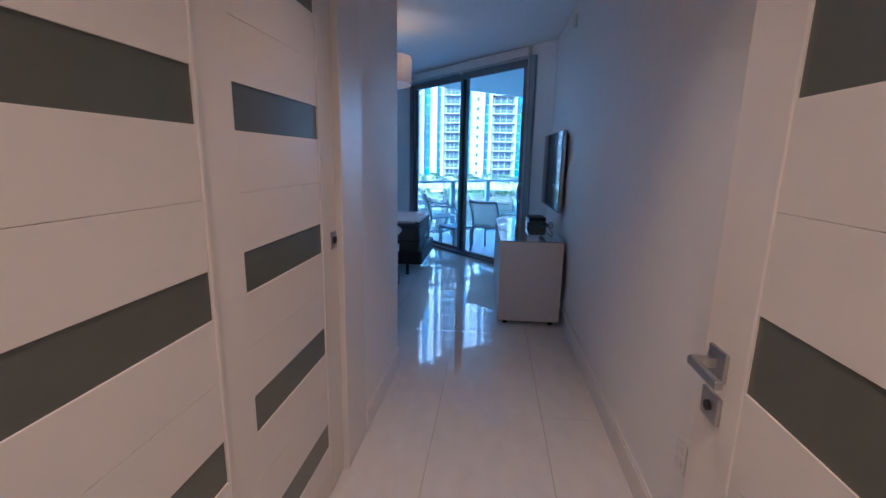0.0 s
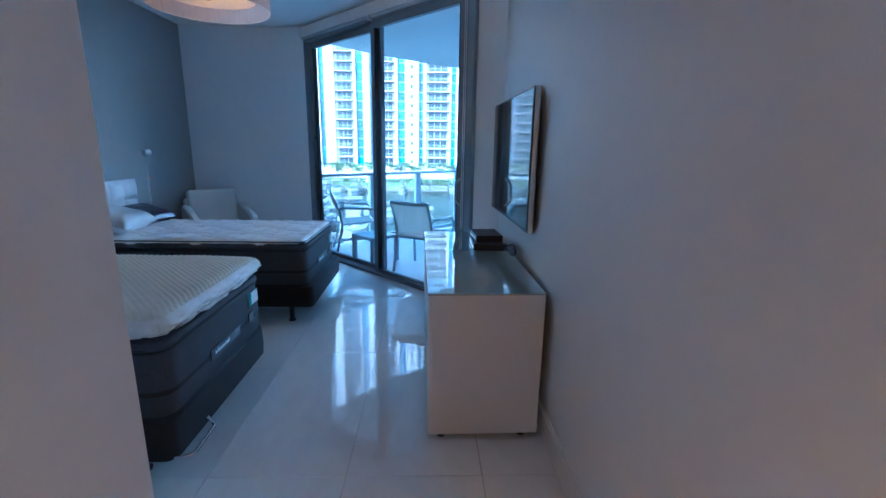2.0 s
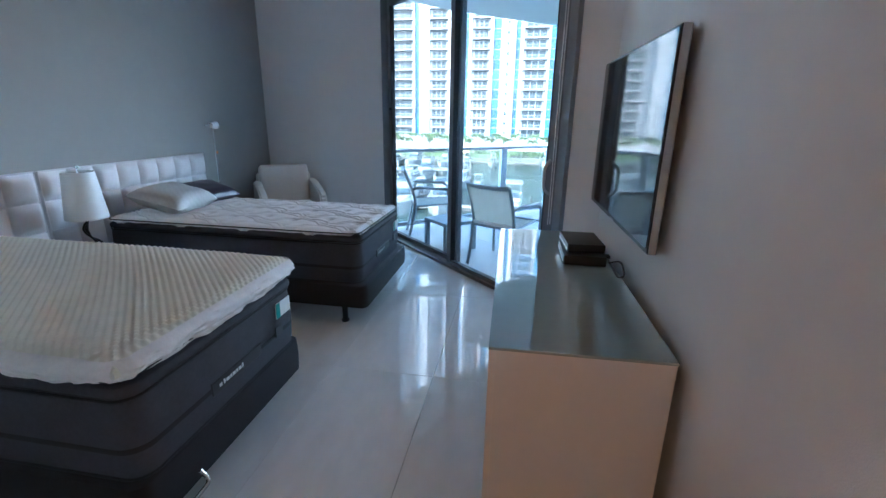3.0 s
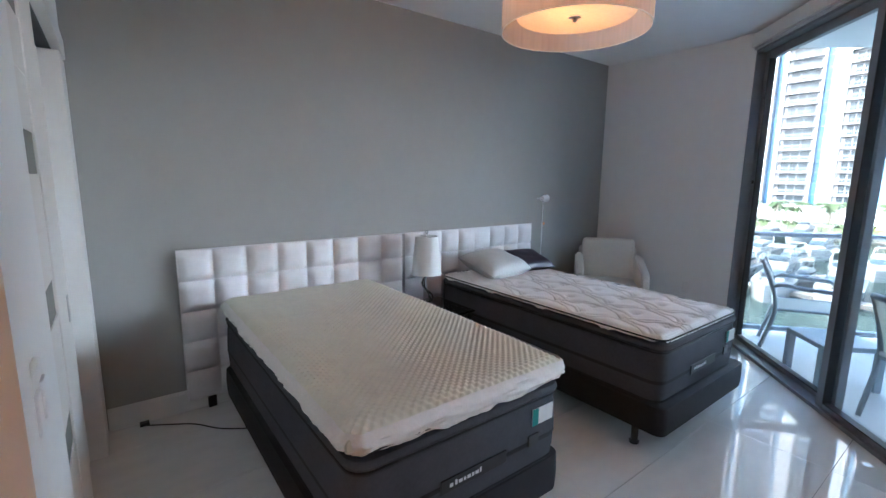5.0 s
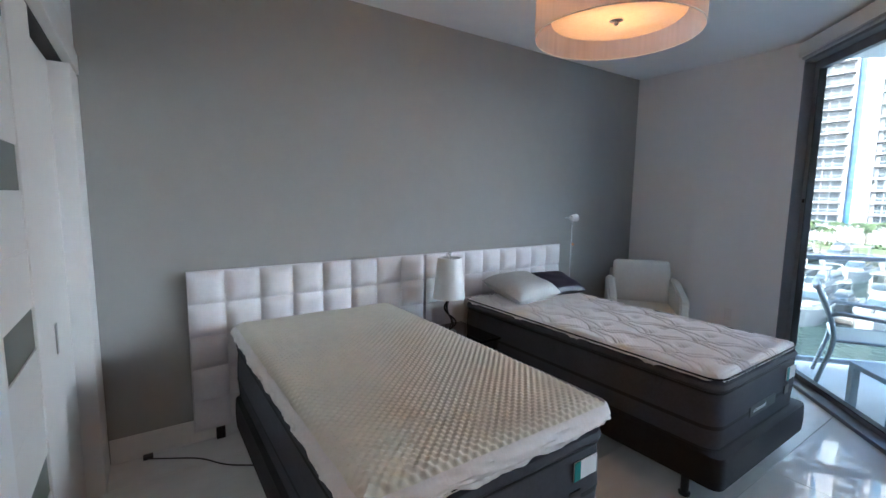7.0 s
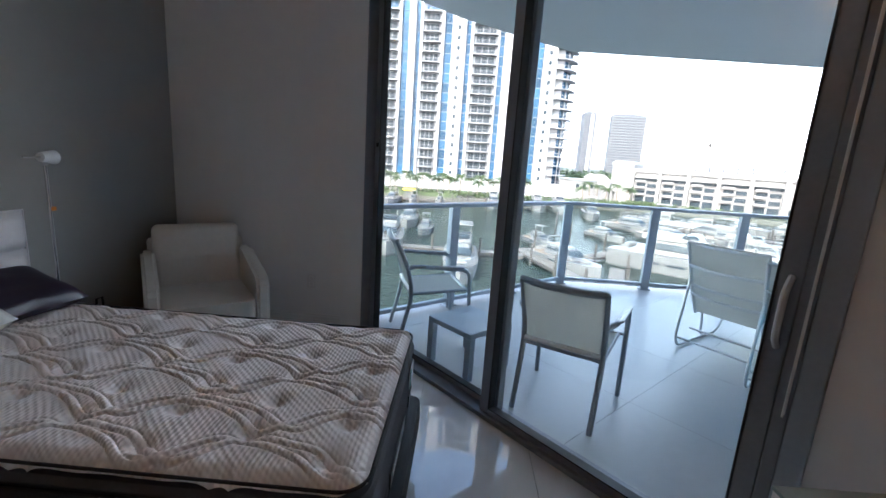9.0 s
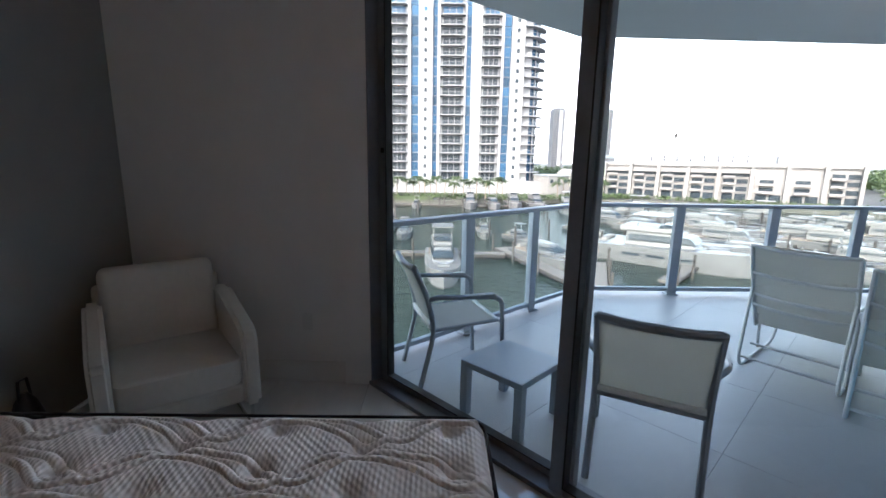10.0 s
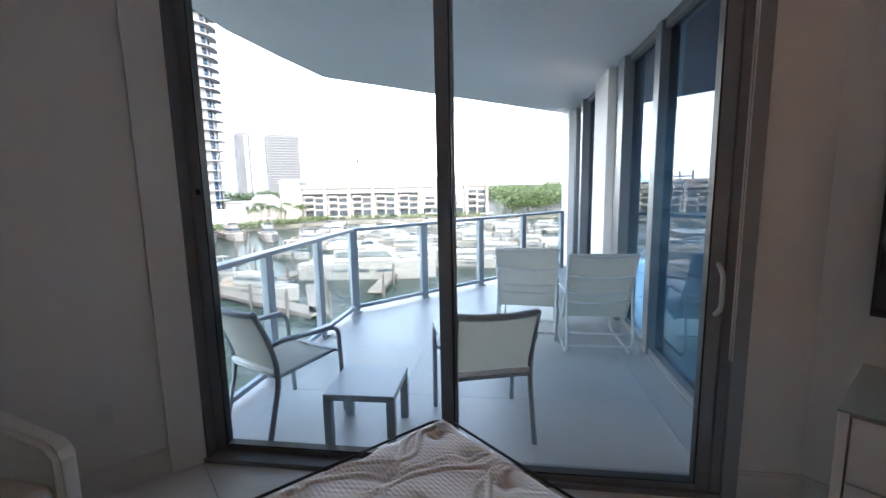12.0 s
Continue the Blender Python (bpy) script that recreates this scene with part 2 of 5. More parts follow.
M_teak = mat("teak_deck", (0.2, 0.15, 0.11), 0.7, var=0.12, scale=1.2)
M_canvas = mat("grey_canvas", (0.16, 0.155, 0.15), 0.8, var=0.1, scale=1)
M_leaf = mat("broad_leaves", (0.04, 0.065, 0.02), 0.6, var=0.35, scale=0.4)
M_palm = mat("palm_fronds", (0.035, 0.055, 0.016), 0.55, var=0.3, scale=0.5)
M_trunk = mat("bark", (0.18, 0.15, 0.12), 0.9, var=0.2, scale=2)
M_roof = mat("grey_metal_roof", (0.24, 0.26, 0.28), 0.5, 0.2, var=0.05, scale=0.5)
M_yellow = mat("yellow_awning", (0.7, 0.5, 0.05), 0.6, var=0.06)
M_orange = mat("orange_plastic", (0.8, 0.3, 0.05), 0.5)


# ---- builders ----
def mesh_of(name, bm, material, smooth=False):
    bmesh.ops.recalc_face_normals(bm, faces=bm.faces)
    me = bpy.data.meshes.new(name)
    bm.to_mesh(me)
    bm.free()
    me.materials.append(material)
    if smooth:
        for p in me.polygons:
            p.use_smooth = True
        me.set_sharp_from_angle(angle=radians(38))
    return me


def part(name, bm, material, parent, label="", smooth=False, at=None):
    ob = new(name, bm if isinstance(bm, bpy.types.Mesh) else mesh_of(name, bm, material, smooth))
    ob.parent = parent
    if at is not None:
        ob.matrix_local = at
    if label:
        tagged(ob, label)
    return ob


def thing(name, label, category, at=None, group="", kind=""):
    ob = new(name)
    ob.empty_display_size = 0.1
    if at is not None:
        ob.matrix_world = at
    return tagged(ob, label, category, group, kind)


def solo(name, bm, material, label, category, group="", kind="", smooth=False):
    return tagged(new(name, mesh_of(name, bm, material, smooth)), label, category, group, kind)


def add_box(bm, lo, hi, bev=0.0, seg=2, m=None):
    r = bmesh.ops.create_cube(bm, size=1)
    vs = r["verts"]
    for v in vs:
        v.co = Vector([(a + b) / 2 + c * (b - a) for a, b, c in zip(lo, hi, v.co)])
    if bev:
        es = list({e for v in vs for e in v.link_edges})
        g = bmesh.ops.bevel(bm, geom=es, offset=bev, segments=seg, affect="EDGES", profile=0.5)
        vs = list({v for f in g["faces"] for v in f.verts} | {v for v in vs if v.is_valid})
    if m is not None:
        seen, todo = set(vs), list(vs)
        while todo:
            v = todo.pop()
            for e in v.link_edges:
                o = e.other_vert(v)
                if o not in seen:
                    seen.add(o), todo.append(o)
        for v in seen:
            v.co = m @ v.co
    return bm


def box(lo, hi, bev=0.0, seg=2, m=None):
    return add_box(bmesh.new(), lo, hi, bev, seg, m)


def add_tube(bm, pts, r, n=8, closed=False):
    pts = [Vector(p) for p in pts]
    k = len(pts)
    rings = []
    up = None
    for i, p in enumerate(pts):
        a = pts[i - 1] if (i or closed) else p
        b = pts[(i + 1) % k] if (i < k - 1 or closed) else p
        d = (b - a).normalized()
        if up is None:
            up = Vector((0, 0, 1)) if abs(d.z) < 0.9 else Vector((1, 0, 0))
        s = d.cross(up).normalized()
        up = s.cross(d).normalized()
        rr = r[i] if isinstance(r, (list, tuple)) else r
        rings.append([bm.verts.new(p + rr * (math.cos(2 * math.pi * j / n) * s + math.sin(2 * math.pi * j / n) * up)) for j in range(n)])
    for i in range(k if closed else k - 1):
        A, B = rings[i], rings[(i + 1) % k]
        for j in range(n):
            bm.faces.new((A[j], A[(j + 1) % n], B[(j + 1) % n], B[j]))
    if not closed:
        bm.faces.new(rings[0]), bm.faces.new(rings[-1])
    return bm


def tube(pts, r, n=8, closed=False):
    return add_tube(bmesh.new(), pts, r, n, closed)


def round_path(pts, rad, n=5):
    """A polyline with its inner corners rounded."""
    pts = [Vector(p) for p in pts]
    out = [pts[0]]
    for a, b, c in zip(pts, pts[1:], pts[2:]):
        u, w = (a - b), (c - b)
        r = min(rad, u.length * 0.45, w.length * 0.45)
        p, q = b + u.normalized() * r, b + w.normalized() * r
        for i in range(n + 1):
            t = i / n
            out.append((1 - t) ** 2 * p + 2 * t * (1 - t) * b + t * t * q)
    return out + [pts[-1]]


def lathe(profile, n=32, bm=None, at=(0, 0, 0)):
    bm = bm or bmesh.new()
    o = Vector(at)
    rings = []
    for r, z in profile:
        rings.append([bm.verts.new(o + Vector((r * math.cos(2 * math.pi * j / n), r * math.sin(2 * math.pi * j / n), z))) for j in range(n)])
    for A, B in zip(rings, rings[1:]):
        for j in range(n):
            bm.faces.new((A[j], A[(j + 1) % n], B[(j + 1) % n], B[j]))
    return bm


def sheet(nx, ny, fn, thick=None):
    """A grid surface; fn(u, v) gives the point. thick closes it downward."""
    bm = bmesh.new()
    g = [[bm.verts.new(fn(i / nx, j / ny)) for j in range(ny + 1)] for i in range(nx + 1)]
    for i in range(nx):
        for j in range(ny):
            bm.faces.new((g[i][j], g[i + 1][j], g[i + 1][j + 1], g[i][j + 1]))
    if thick:
        low = {}
        border = [g[i][0] for i in range(nx + 1)] + [g[nx][j] for j in range(1, ny + 1)] + [g[i][ny] for i in range(nx - 1, -1, -1)] + [g[0][j] for j in range(ny - 1, 0, -1)]
        low = [bm.verts.new(v.co - Vector((0, 0, thick))) for v in border]
        k = len(border)
        for i in range(k):
            bm.faces.new((border[i], border[(i + 1) % k], low[(i + 1) % k], low[i]))
        bm.faces.new(low)
    return bm


def prism(poly, z0, z1, bm=None):
    bm = bm or bmesh.new()
    a = [bm.verts.new((x, y, z0)) for x, y in poly]
    b = [bm.verts.new((x, y, z1)) for x, y in poly]
    k = len(poly)
    bm.faces.new(a), bm.faces.new(b)
    for i in range(k):
        bm.faces.new((a[i], a[(i + 1) % k], b[(i + 1) % k], b[i]))
    return bm


def clip(poly, px, py, nx, ny):
    """The part of a polygon on the side of (px, py) to which (nx, ny) points."""
    out = []
    for i, a in enumerate(poly):
        b = poly[(i + 1) % len(poly)]
        da, db = (a[0] - px) * nx + (a[1] - py) * ny, (b[0] - px) * nx + (b[1] - py) * ny
        if da >= 0:
            out.append(a)
        if da * db < 0:
            t = da / (da - db)
            out.append((a[0] + t * (b[0] - a[0]), a[1] + t * (b[1] - a[1])))
    return out


def wall_poly(a, b, th):
    d = Vector((b[0] - a[0], b[1] - a[1])).normalized()
    n = Vector((d.y, -d.x)) * th
    return [a, b, (b[0] + n.x, b[1] + n.y), (a[0] + n.x, a[1] + n.y)]


def along(a, b, z=0.0):
    """A pose at a whose x runs to b; y is to the left of it."""
    return pose(a[0], a[1], z, 0, 0, math.degrees(math.atan2(b[1] - a[1], b[0] - a[0])))


# ---- plan ----
H = 2.855                                  # ceiling
TV0, TV1 = (0.025, -1.3), (0.0, 6.22)    # the wall with the television
WR, WL = (-0.25, 6.49), (-2.16, 8.49)  # the glass wall's ends
GREY, END, CLO, HALL = -3.68, 8.49, 3.56, -1.325
CORN = 3.575                                # the hall wall's end
FAC0 = (0.0, 6.40)                        # where the balcony's glass wing starts
FAC1 = (4.62, 10.78)
RAIL = [(-2.2, 8.74), (-1.47, 9.39), (-0.785, 10.0), (-0.085, 10.605), (4.4, 10.64)]
WTOP = 2.73

# ---- structure ----
solo("floor_slab", prism([(-3.9, -1.5), (0.3, -1.5), (0.3, 6.15), WR, WL, (-2.2, 8.7), (-3.9, 8.7)], -0.25, -0.008), M_grout, "grout bed under the polished floor tiles", "floor", kind="structure")
solo("ceiling", prism([(-3.9, -1.5), (0.3, -1.5), (0.3, 6.15), (WR[0] + 0.08, WR[1] + 0.08), (WL[0] + 0.08, WL[1] + 0.08), (-2.2, 8.7), (-3.9, 8.7)], H, H + 0.2), M_ceil, "smooth white painted ceiling", "ceiling", kind="structure")
solo("wall_television", prism(wall_poly(TV0, TV1, 0.15), 0, H), M_wall, "white painted wall behind the television", "wall", kind="structure")
solo("wall_headboard", prism(wall_poly((GREY, CLO), (GREY, END), -0.15), 0, H), M_grey, "grey papered wall behind the headboards", "wall", kind="structure")
END_PTS = [(GREY, END), (-2.95, END + 0.015), WL]
end_wall = solo("wall_end", prism([END_PTS[0], END_PTS[1], (WL[0] - 0.04, WL[1]), (WL[0] + 0.06, WL[1] + 0.1), (WL[0] - 0.02, WL[1] + 0.22), (GREY, END + 0.24)], 0, H), M_wall, "white painted end wall beside the glass wall", "wall", kind="structure")
solo("wall_end_pier", prism([(WL[0] - 0.17, WL[1] - 0.035), (WL[0] + 0.01, WL[1] - 0.045), (WL[0] + 0.03, WL[1] + 0.0), (WL[0] - 0.17, WL[1] + 0.0)], 0, H), M_wall, "slim white reveal beside the window frame", "wall", kind="structure")
solo("wall_hall", prism([(HALL, 2.50), (HALL, CORN), (HALL - 0.09, CORN), (HALL - 0.09, CLO), (-1.85, CLO), (-1.85, CLO - 0.12), (HALL - 0.12, CLO - 0.12), (HALL - 0.12, 2.50)], 0, H), M_wall, "white painted corner of hall and bedroom", "wall", kind="structure")
solo("wall_hall_over_door", prism([(HALL, 1.5), (HALL, 2.50), (HALL - 0.12, 2.50), (HALL - 0.12, 1.5)], 2.155, H), M_wall, "white painted wall over the hall door", "wall", kind="structure")
solo("wall_hall_back", prism([(HALL - 0.03, -1.3), (HALL - 0.03, 1.5), (HALL - 0.12, 1.5), (HALL - 0.12, -1.3)], 0, H), M_wall, "white painted hall wall beside the closet", "wall", kind="structure")
solo("wall_hall_closet_back", prism(wall_poly((HALL - 0.7, 1.3), (HALL - 0.7, 2.7), -0.1), 0, H), M_wall, "plain white wall inside the closet", "wall", kind="structure")
for y_ in (1.3, 2.58):
    solo("wall_hall_closet_side", prism([(HALL - 0.121, y_), (HALL - 0.7, y_), (HALL - 0.7, y_ + 0.1), (HALL - 0.121, y_ + 0.1)], 0, H), M_wall, "plain white wall at the closet's side", "wall", kind="structure")
solo("wall_bedroom_closet_side", prism([(-1.9, CLO - 0.7), (-1.8, CLO - 0.7), (-1.8, CLO - 0.121), (-1.9, CLO - 0.121)], 0, H), M_wall, "plain white wall at the closet's side", "wall", kind="structure")
solo("wall_closet_over", prism([(-1.85, CLO), (GREY, CLO), (GREY, CLO - 0.12), (-1.85, CLO - 0.12)], 2.2, H), M_wall, "white painted wall over the closet door", "wall", kind="structure")
solo("wall_closet_back", prism(wall_poly((GREY, CLO - 0.7), (-1.9, CLO - 0.7), 0.1), 0, H), M_wall, "plain white wall inside the bedroom closet", "wall", kind="structure")
solo("wall_closet_side", prism(wall_poly((GREY - 0.02, CLO - 0.8), (GREY - 0.02, CLO - 0.002), -0.12), 0, H), M_wall, "plain white wall at the closet's side", "wall", kind="structure")
solo("wall_entry", prism([(HALL - 0.12, -1.3), (TV0[0] + 0.15, -1.3), (TV0[0] + 0.15, -1.45), (HALL - 0.12, -1.45)], 0, H), M_wall, "plain white wall at the hall's start", "wall", kind="structure")
solo("wall_window_pier", prism([WR, TV1, (TV1[0] + 0.16, TV1[1] + 0.1), (WR[0] + 0.13, WR[1] + 0.13)], 0, H), M_wall, "white painted pier between window and television wall", "wall", kind="structure")


def baseboard(a, b, side):
    d = Vector((b[0] - a[0], b[1] - a[1])).normalized()
    n = Vector((-d.y, d.x)) * side
    bm = prism([a, b, (b[0] + n.x * 0.013, b[1] + n.y * 0.013), (a[0] + n.x * 0.013, a[1] + n.y * 0.013)], 0.0, 0.125)
    prism([a, b, (b[0] + n.x * 0.008, b[1] + n.y * 0.008), (a[0] + n.x * 0.008, a[1] + n.y * 0.008)], 0.125, 0.14, bm)
    solo("baseboard", bm, M_trim, "low white painted baseboard along the wall", "baseboard", kind="structure")


baseboard((TV0[0] - 0.009, 1.35), TV1, 1)
baseboard((HALL, 2.745), (HALL, CORN), -1)
baseboard((GREY, CLO + 0.01), (GREY, END), -1)
baseboard(END_PTS[0], END_PTS[1], -1)
baseboard(END_PTS[1], (WL[0] - 0.175, WL[1]), -1)
baseboard(TV1, WR, 1)
baseboard((HALL - 0.09, CLO), (-1.83, CLO), -1)

# glass wall: x runs from the television side to the end wall
GW = along(WR, WL)
WIDTH = (Vector(WL) - Vector(WR)).length
gw = thing("window_1", "tall sliding glass wall in dark aluminium frames", "window", GW, kind="structure")
MID = WIDTH * 0.482
part("head_track", box((0, -0.11, WTOP - 0.05), (WIDTH, 0.03, WTOP), 0.004), M_frame, gw)
part("sill_track", box((0, -0.12, -0.005), (WIDTH, 0.04, 0.028), 0.004), M_frame, gw)
part("jamb_cover", box((-0.07, -0.09, 0.0), (-0.001, 0.045, WTOP), 0.004), M_rail, gw, "pale grey outer jamb cover")
for nm, x0, x1, y0, y1 in (("jamb", 0.0, 0.045, -0.11, 0.03), ("jamb", WIDTH - 0.045, WIDTH, -0.11, 0.03)):
    part(nm, box((x0, y0, 0.028), (x1, y1, WTOP - 0.05), 0.004), M_frame, gw)


def sash(x0, x1, y0, y1, handle):
    s_ = part("sash", box((x0, y0, 0.03), (x0 + 0.065, y1, WTOP - 0.05), 0.004), M_frame, gw)
    part("stile", box((x1 - 0.065, y0, 0.03), (x1, y1, WTOP - 0.05), 0.004), M_frame, s_)
    part("rail", box((x0 + 0.065, y0 + 0.002, 0.03), (x1 - 0.065, y1 - 0.002, 0.066), 0.003), M_frame, s_)
    part("rail", box((x0 + 0.065, y0 + 0.002, WTOP - 0.12), (x1 - 0.065, y1 - 0.002, WTOP - 0.05), 0.003), M_frame, s_)
    p_ = part("pane", box((x0 + 0.065, (y0 + y1) / 2 - 0.004, 0.066), (x1 - 0.065, (y0 + y1) / 2 + 0.004, WTOP - 0.12)), M_pane, s_, "clear glass pane")
    p_.visible_shadow = False
    bm = bmesh.new()
    for lo, hi in (((x0 + 0.065, y0 - 0.001, 0.066), (x0 + 0.073, y1 + 0.001, WTOP - 0.12)), ((x1 - 0.073, y0 - 0.001, 0.066), (x1 - 0.065, y1 + 0.001, WTOP - 0.12)), ((x0 + 0.073, y0 - 0.001, 0.066), (x1 - 0.073, y1 + 0.001, 0.073))):
        add_box(bm, lo, hi)
    part("gasket", bm, M_framein, s_, "black rubber gasket")
    if handle:
        part("pull_handle", tube(round_path([(x0 + 0.03, y1, 0.93), (x0 + 0.03, y1 + 0.055, 0.97), (x0 + 0.03, y1 + 0.055, 1.13), (x0 + 0.03, y1, 1.17)], 0.04), 0.011), M_alulight, s_, "pale curved pull handle", True)
        part("outer_handle", tube(round_path([(x0 + 0.03, y0, 0.93), (x0 + 0.03, y0 - 0.055, 0.97), (x0 + 0.03, y0 - 0.055, 1.13), (x0 + 0.03, y0, 1.17)], 0.04), 0.011), M_alulight, s_, "pale curved outer handle", True)


sash(0.047, MID + 0.035, -0.028, 0.022, True)
sash(MID - 0.045, WIDTH - 0.047, -0.095, -0.045, False)
part("latch", box((WIDTH - 0.1, -0.045, 1.52), (WIDTH - 0.08, -0.035, 1.55)), M_framein, gw)
solo("window_head", prism([WR, WL, (WL[0] + 0.09, WL[1] + 0.09), (WR[0] + 0.09, WR[1] + 0.09)], WTOP, H), M_wall, "white painted band above the glass wall", "wall", kind="structure")
shade_box = thing("roller_shade_cassette", "white roller shade cassette above the glass wall", "roller shade", GW)
part("cassette", box((0.015, 0.012, WTOP - 0.005), (WIDTH - 0.02, 0.075, WTOP + 0.105), 0.006), M_trim, shade_box)
part("bottom_bar", box((0.03, 0.03, WTOP - 0.03), (WIDTH - 0.04, 0.055, WTOP - 0.008), 0.003), M_alulight, shade_box, "pale hem bar of the rolled shade")
part("bracket", box((MID - 0.012, 0.02, WTOP - 0.05), (MID + 0.012, 0.075, WTOP + 0.04), 0.003), M_white, shade_box)
chain = tube([(0.012, 0.05, WTOP), (0.012, 0.05, 0.72)], 0.0035, 6)
add_tube(chain, [(0.012, 0.072, WTOP), (0.012, 0.072, 0.72)], 0.0035, 6)
part("bead_chain", chain, M_white, shade_box, "thin white bead chain")

# ---- doors ----
STRIPS = [(0.235, 0.352), (0.672, 0.79), (1.103, 1.22), (1.54, 1.66), (1.975, 2.09)]


def strip_door(name, width, inset, label, at, strips=STRIPS, height=2.15, thick=0.042):
    """A white leaf with frosted strips; local x runs along the leaf, y is its face's way."""
    d = thing(name, label, "door", at, kind="structure")
    x0, x1 = inset
    part("stile", box((0, -thick, 0.01), (x0, 0, height), 0.003), M_door, d)
    part("stile", box((x1, -thick, 0.01), (width, 0, height), 0.003), M_door, d)
    z = 0.01
    edges = [s for s in strips if s[1] < height] + [(height, height)]
    for a, b in edges:
        mid = (z + a) / 2
        for lo, hi in ((z, mid - 0.0005), (mid + 0.0005, a)) if a - z > 0.15 else ((z, a),):
            part("panel", box((x0, -thick + 0.002, lo), (x1, -0.004, hi), 0.0006, 1), M_door, d)
        if b > a:
            part("glass_strip", box((x0, -thick + 0.008, a), (x1, -0.008, b)), M_frost, d, "frosted grey glass strip")
        z = b
    return d


# hinged entry leaf against the television side, free edge towards the bedroom
right_leaf = strip_door("door_1", 0.92, (0.1, 0.755), "white open door with frosted grey glass strips", pose(-0.19, 0.73, 0, 0, 0, 90), [(0.5, 0.66), (1.045, 1.205), (1.59, 1.75)])
hd = part("lever_handle", box((0.813, 0.0, 1.03), (0.885, 0.009, 1.094), 0.002), M_steel, right_leaf, "square brushed steel lever handle")
part("lever", add_box(add_box(bmesh.new(), (0.84, 0.009, 1.052), (0.86, 0.06, 1.074), 0.002), (0.735, 0.048, 1.054), (0.86, 0.063, 1.072), 0.003), M_steel, hd)
ck = part("lock_rose", box((0.813, 0.0, 0.93), (0.885, 0.009, 0.994), 0.002), M_steel, right_leaf, "square brushed steel lock plate")
cyl = lathe([(0.001, 0.0), (0.012, 0.0), (0.012, 0.006), (0.001, 0.006)], 16)
bmesh.ops.transform(cyl, matrix=pose(0.849, 0.009, 0.962, -90), verts=cyl.verts)
part("cylinder", cyl, M_black, ck)
left_leaf = strip_door("door_2", 0.95, (0.012, 0.85), "white sliding closet door overlapping its neighbour", pose(-1.3135, 1.555, 0, 0, 0, -90), thick=0.028)
hall_door = strip_door("door_3", 0.93, (0.16, 0.71), "white closed closet door with frosted glass strips", pose(-1.3455, 2.445, 0, 0, 0, -90))
lk = part("flush_pull", box((0.018, 0.0, 1.1), (0.082, 0.006, 1.172), 0.002), M_steel, hall_door, "small square steel flush pull")
part("thumb_turn", box((0.038, 0.006, 1.122), (0.064, 0.014, 1.15), 0.002), M_framein, lk)
solo("door_casing", add_box(add_box(bmesh.new(), (HALL - 0.1, 2.45, 0), (HALL + 0.006, 2.74, 2.3), 0.004), (HALL + 0.001, 1.5, 2.157), (HALL + 0.006, 2.45, 2.3), 0.004), M_trim, "white painted casing round the hall closet door", "door casing", kind="structure")
clo_door = strip_door("door_4", 0.79, (0.32, 0.66), "white sliding closet door with frosted glass strips", pose(-2.64, CLO - 0.023, 0), STRIPS, 2.12)
part("flush_pull", box((0.03, 0.0, 1.0), (0.06, 0.004, 1.1), 0.002), M_steel, clo_door, "small steel flush pull")
solo("closet_panel", box((GREY + 0.28, CLO - 0.1, 0.01), (-2.55, CLO - 0.075, 2.12), 0.002), M_door, "plain white sliding closet panel behind the door", "door", kind="structure")
solo("closet_track", box((GREY + 0.02, CLO - 0.1, 2.13), (-1.85, CLO - 0.03, 2.2), 0.002), M_framein, "dark sliding track above the closet door", "track", kind="structure")
solo("closet_casing", add_box(add_box(bmesh.new(), (GREY + 0.001, CLO - 0.1, 0), (GREY + 0.3, CLO + 0.005, 2.12), 0.004), (GREY + 0.001, CLO - 0.028, 2.13), (-1.79, CLO + 0.012, 2.23), 0.004), M_trim, "white painted casing round the bedroom closet", "door casing", kind="structure")
pull = solo("upper_cabinet_edge", box((GREY + 0.3, CLO, 2.36), (-2.3, CLO + 0.006, 2.84), 0.002), M_trim, "flat white access panel above the closet", "wall panel", kind="structure")
sw = thing("light_switch", "white rocker light switch plate on the bedroom wall", "light switch", pose(-1.49, CLO, 1.15, 0, 0, 180))
part("plate", box((-0.075, -0.012, -0.065), (0.075, 0.0, 0.065), 0.004), M_white, sw, at=pose(0, 0, 0, 0, 0, 180))
for sx in (-0.035, 0.035):
    part("rocker", box((sx - 0.02, 0.0, -0.035), (sx + 0.02, 0.017, 0.035), 0.003), M_white, sw, at=pose(0, 0, 0, 0, 0, 0) @ pose(0, -0.0, 0))
sw.matrix_world = pose(-1.49, CLO, 1.15)


def wall_x(y):
    return TV0[0] + (TV1[0] - TV0[0]) * (y - TV0[1]) / (TV1[1] - TV0[1])


def outlet(name, at, label):
    o = thing(name, label, "outlet", at)
    part("plate", box((-0.038, -0.006, -0.06), (0.038, 0, 0.06), 0.003), M_white, o)
    for z in (-0.024, 0.024):
        part("socket", box((-0.018, -0.009, z - 0.016), (0.018, -0.006, z + 0.016), 0.004), M_white, o)
    return o


outlet("wall_outlet", pose(wall_x(2.1), 2.1, 0.47, 0, 0, -90), "white double outlet on the hall wall")
outlet("wall_outlet", pose(-2.58, END + 0.013, 0.42, 0, 0, 0), "white double outlet on the end wall")

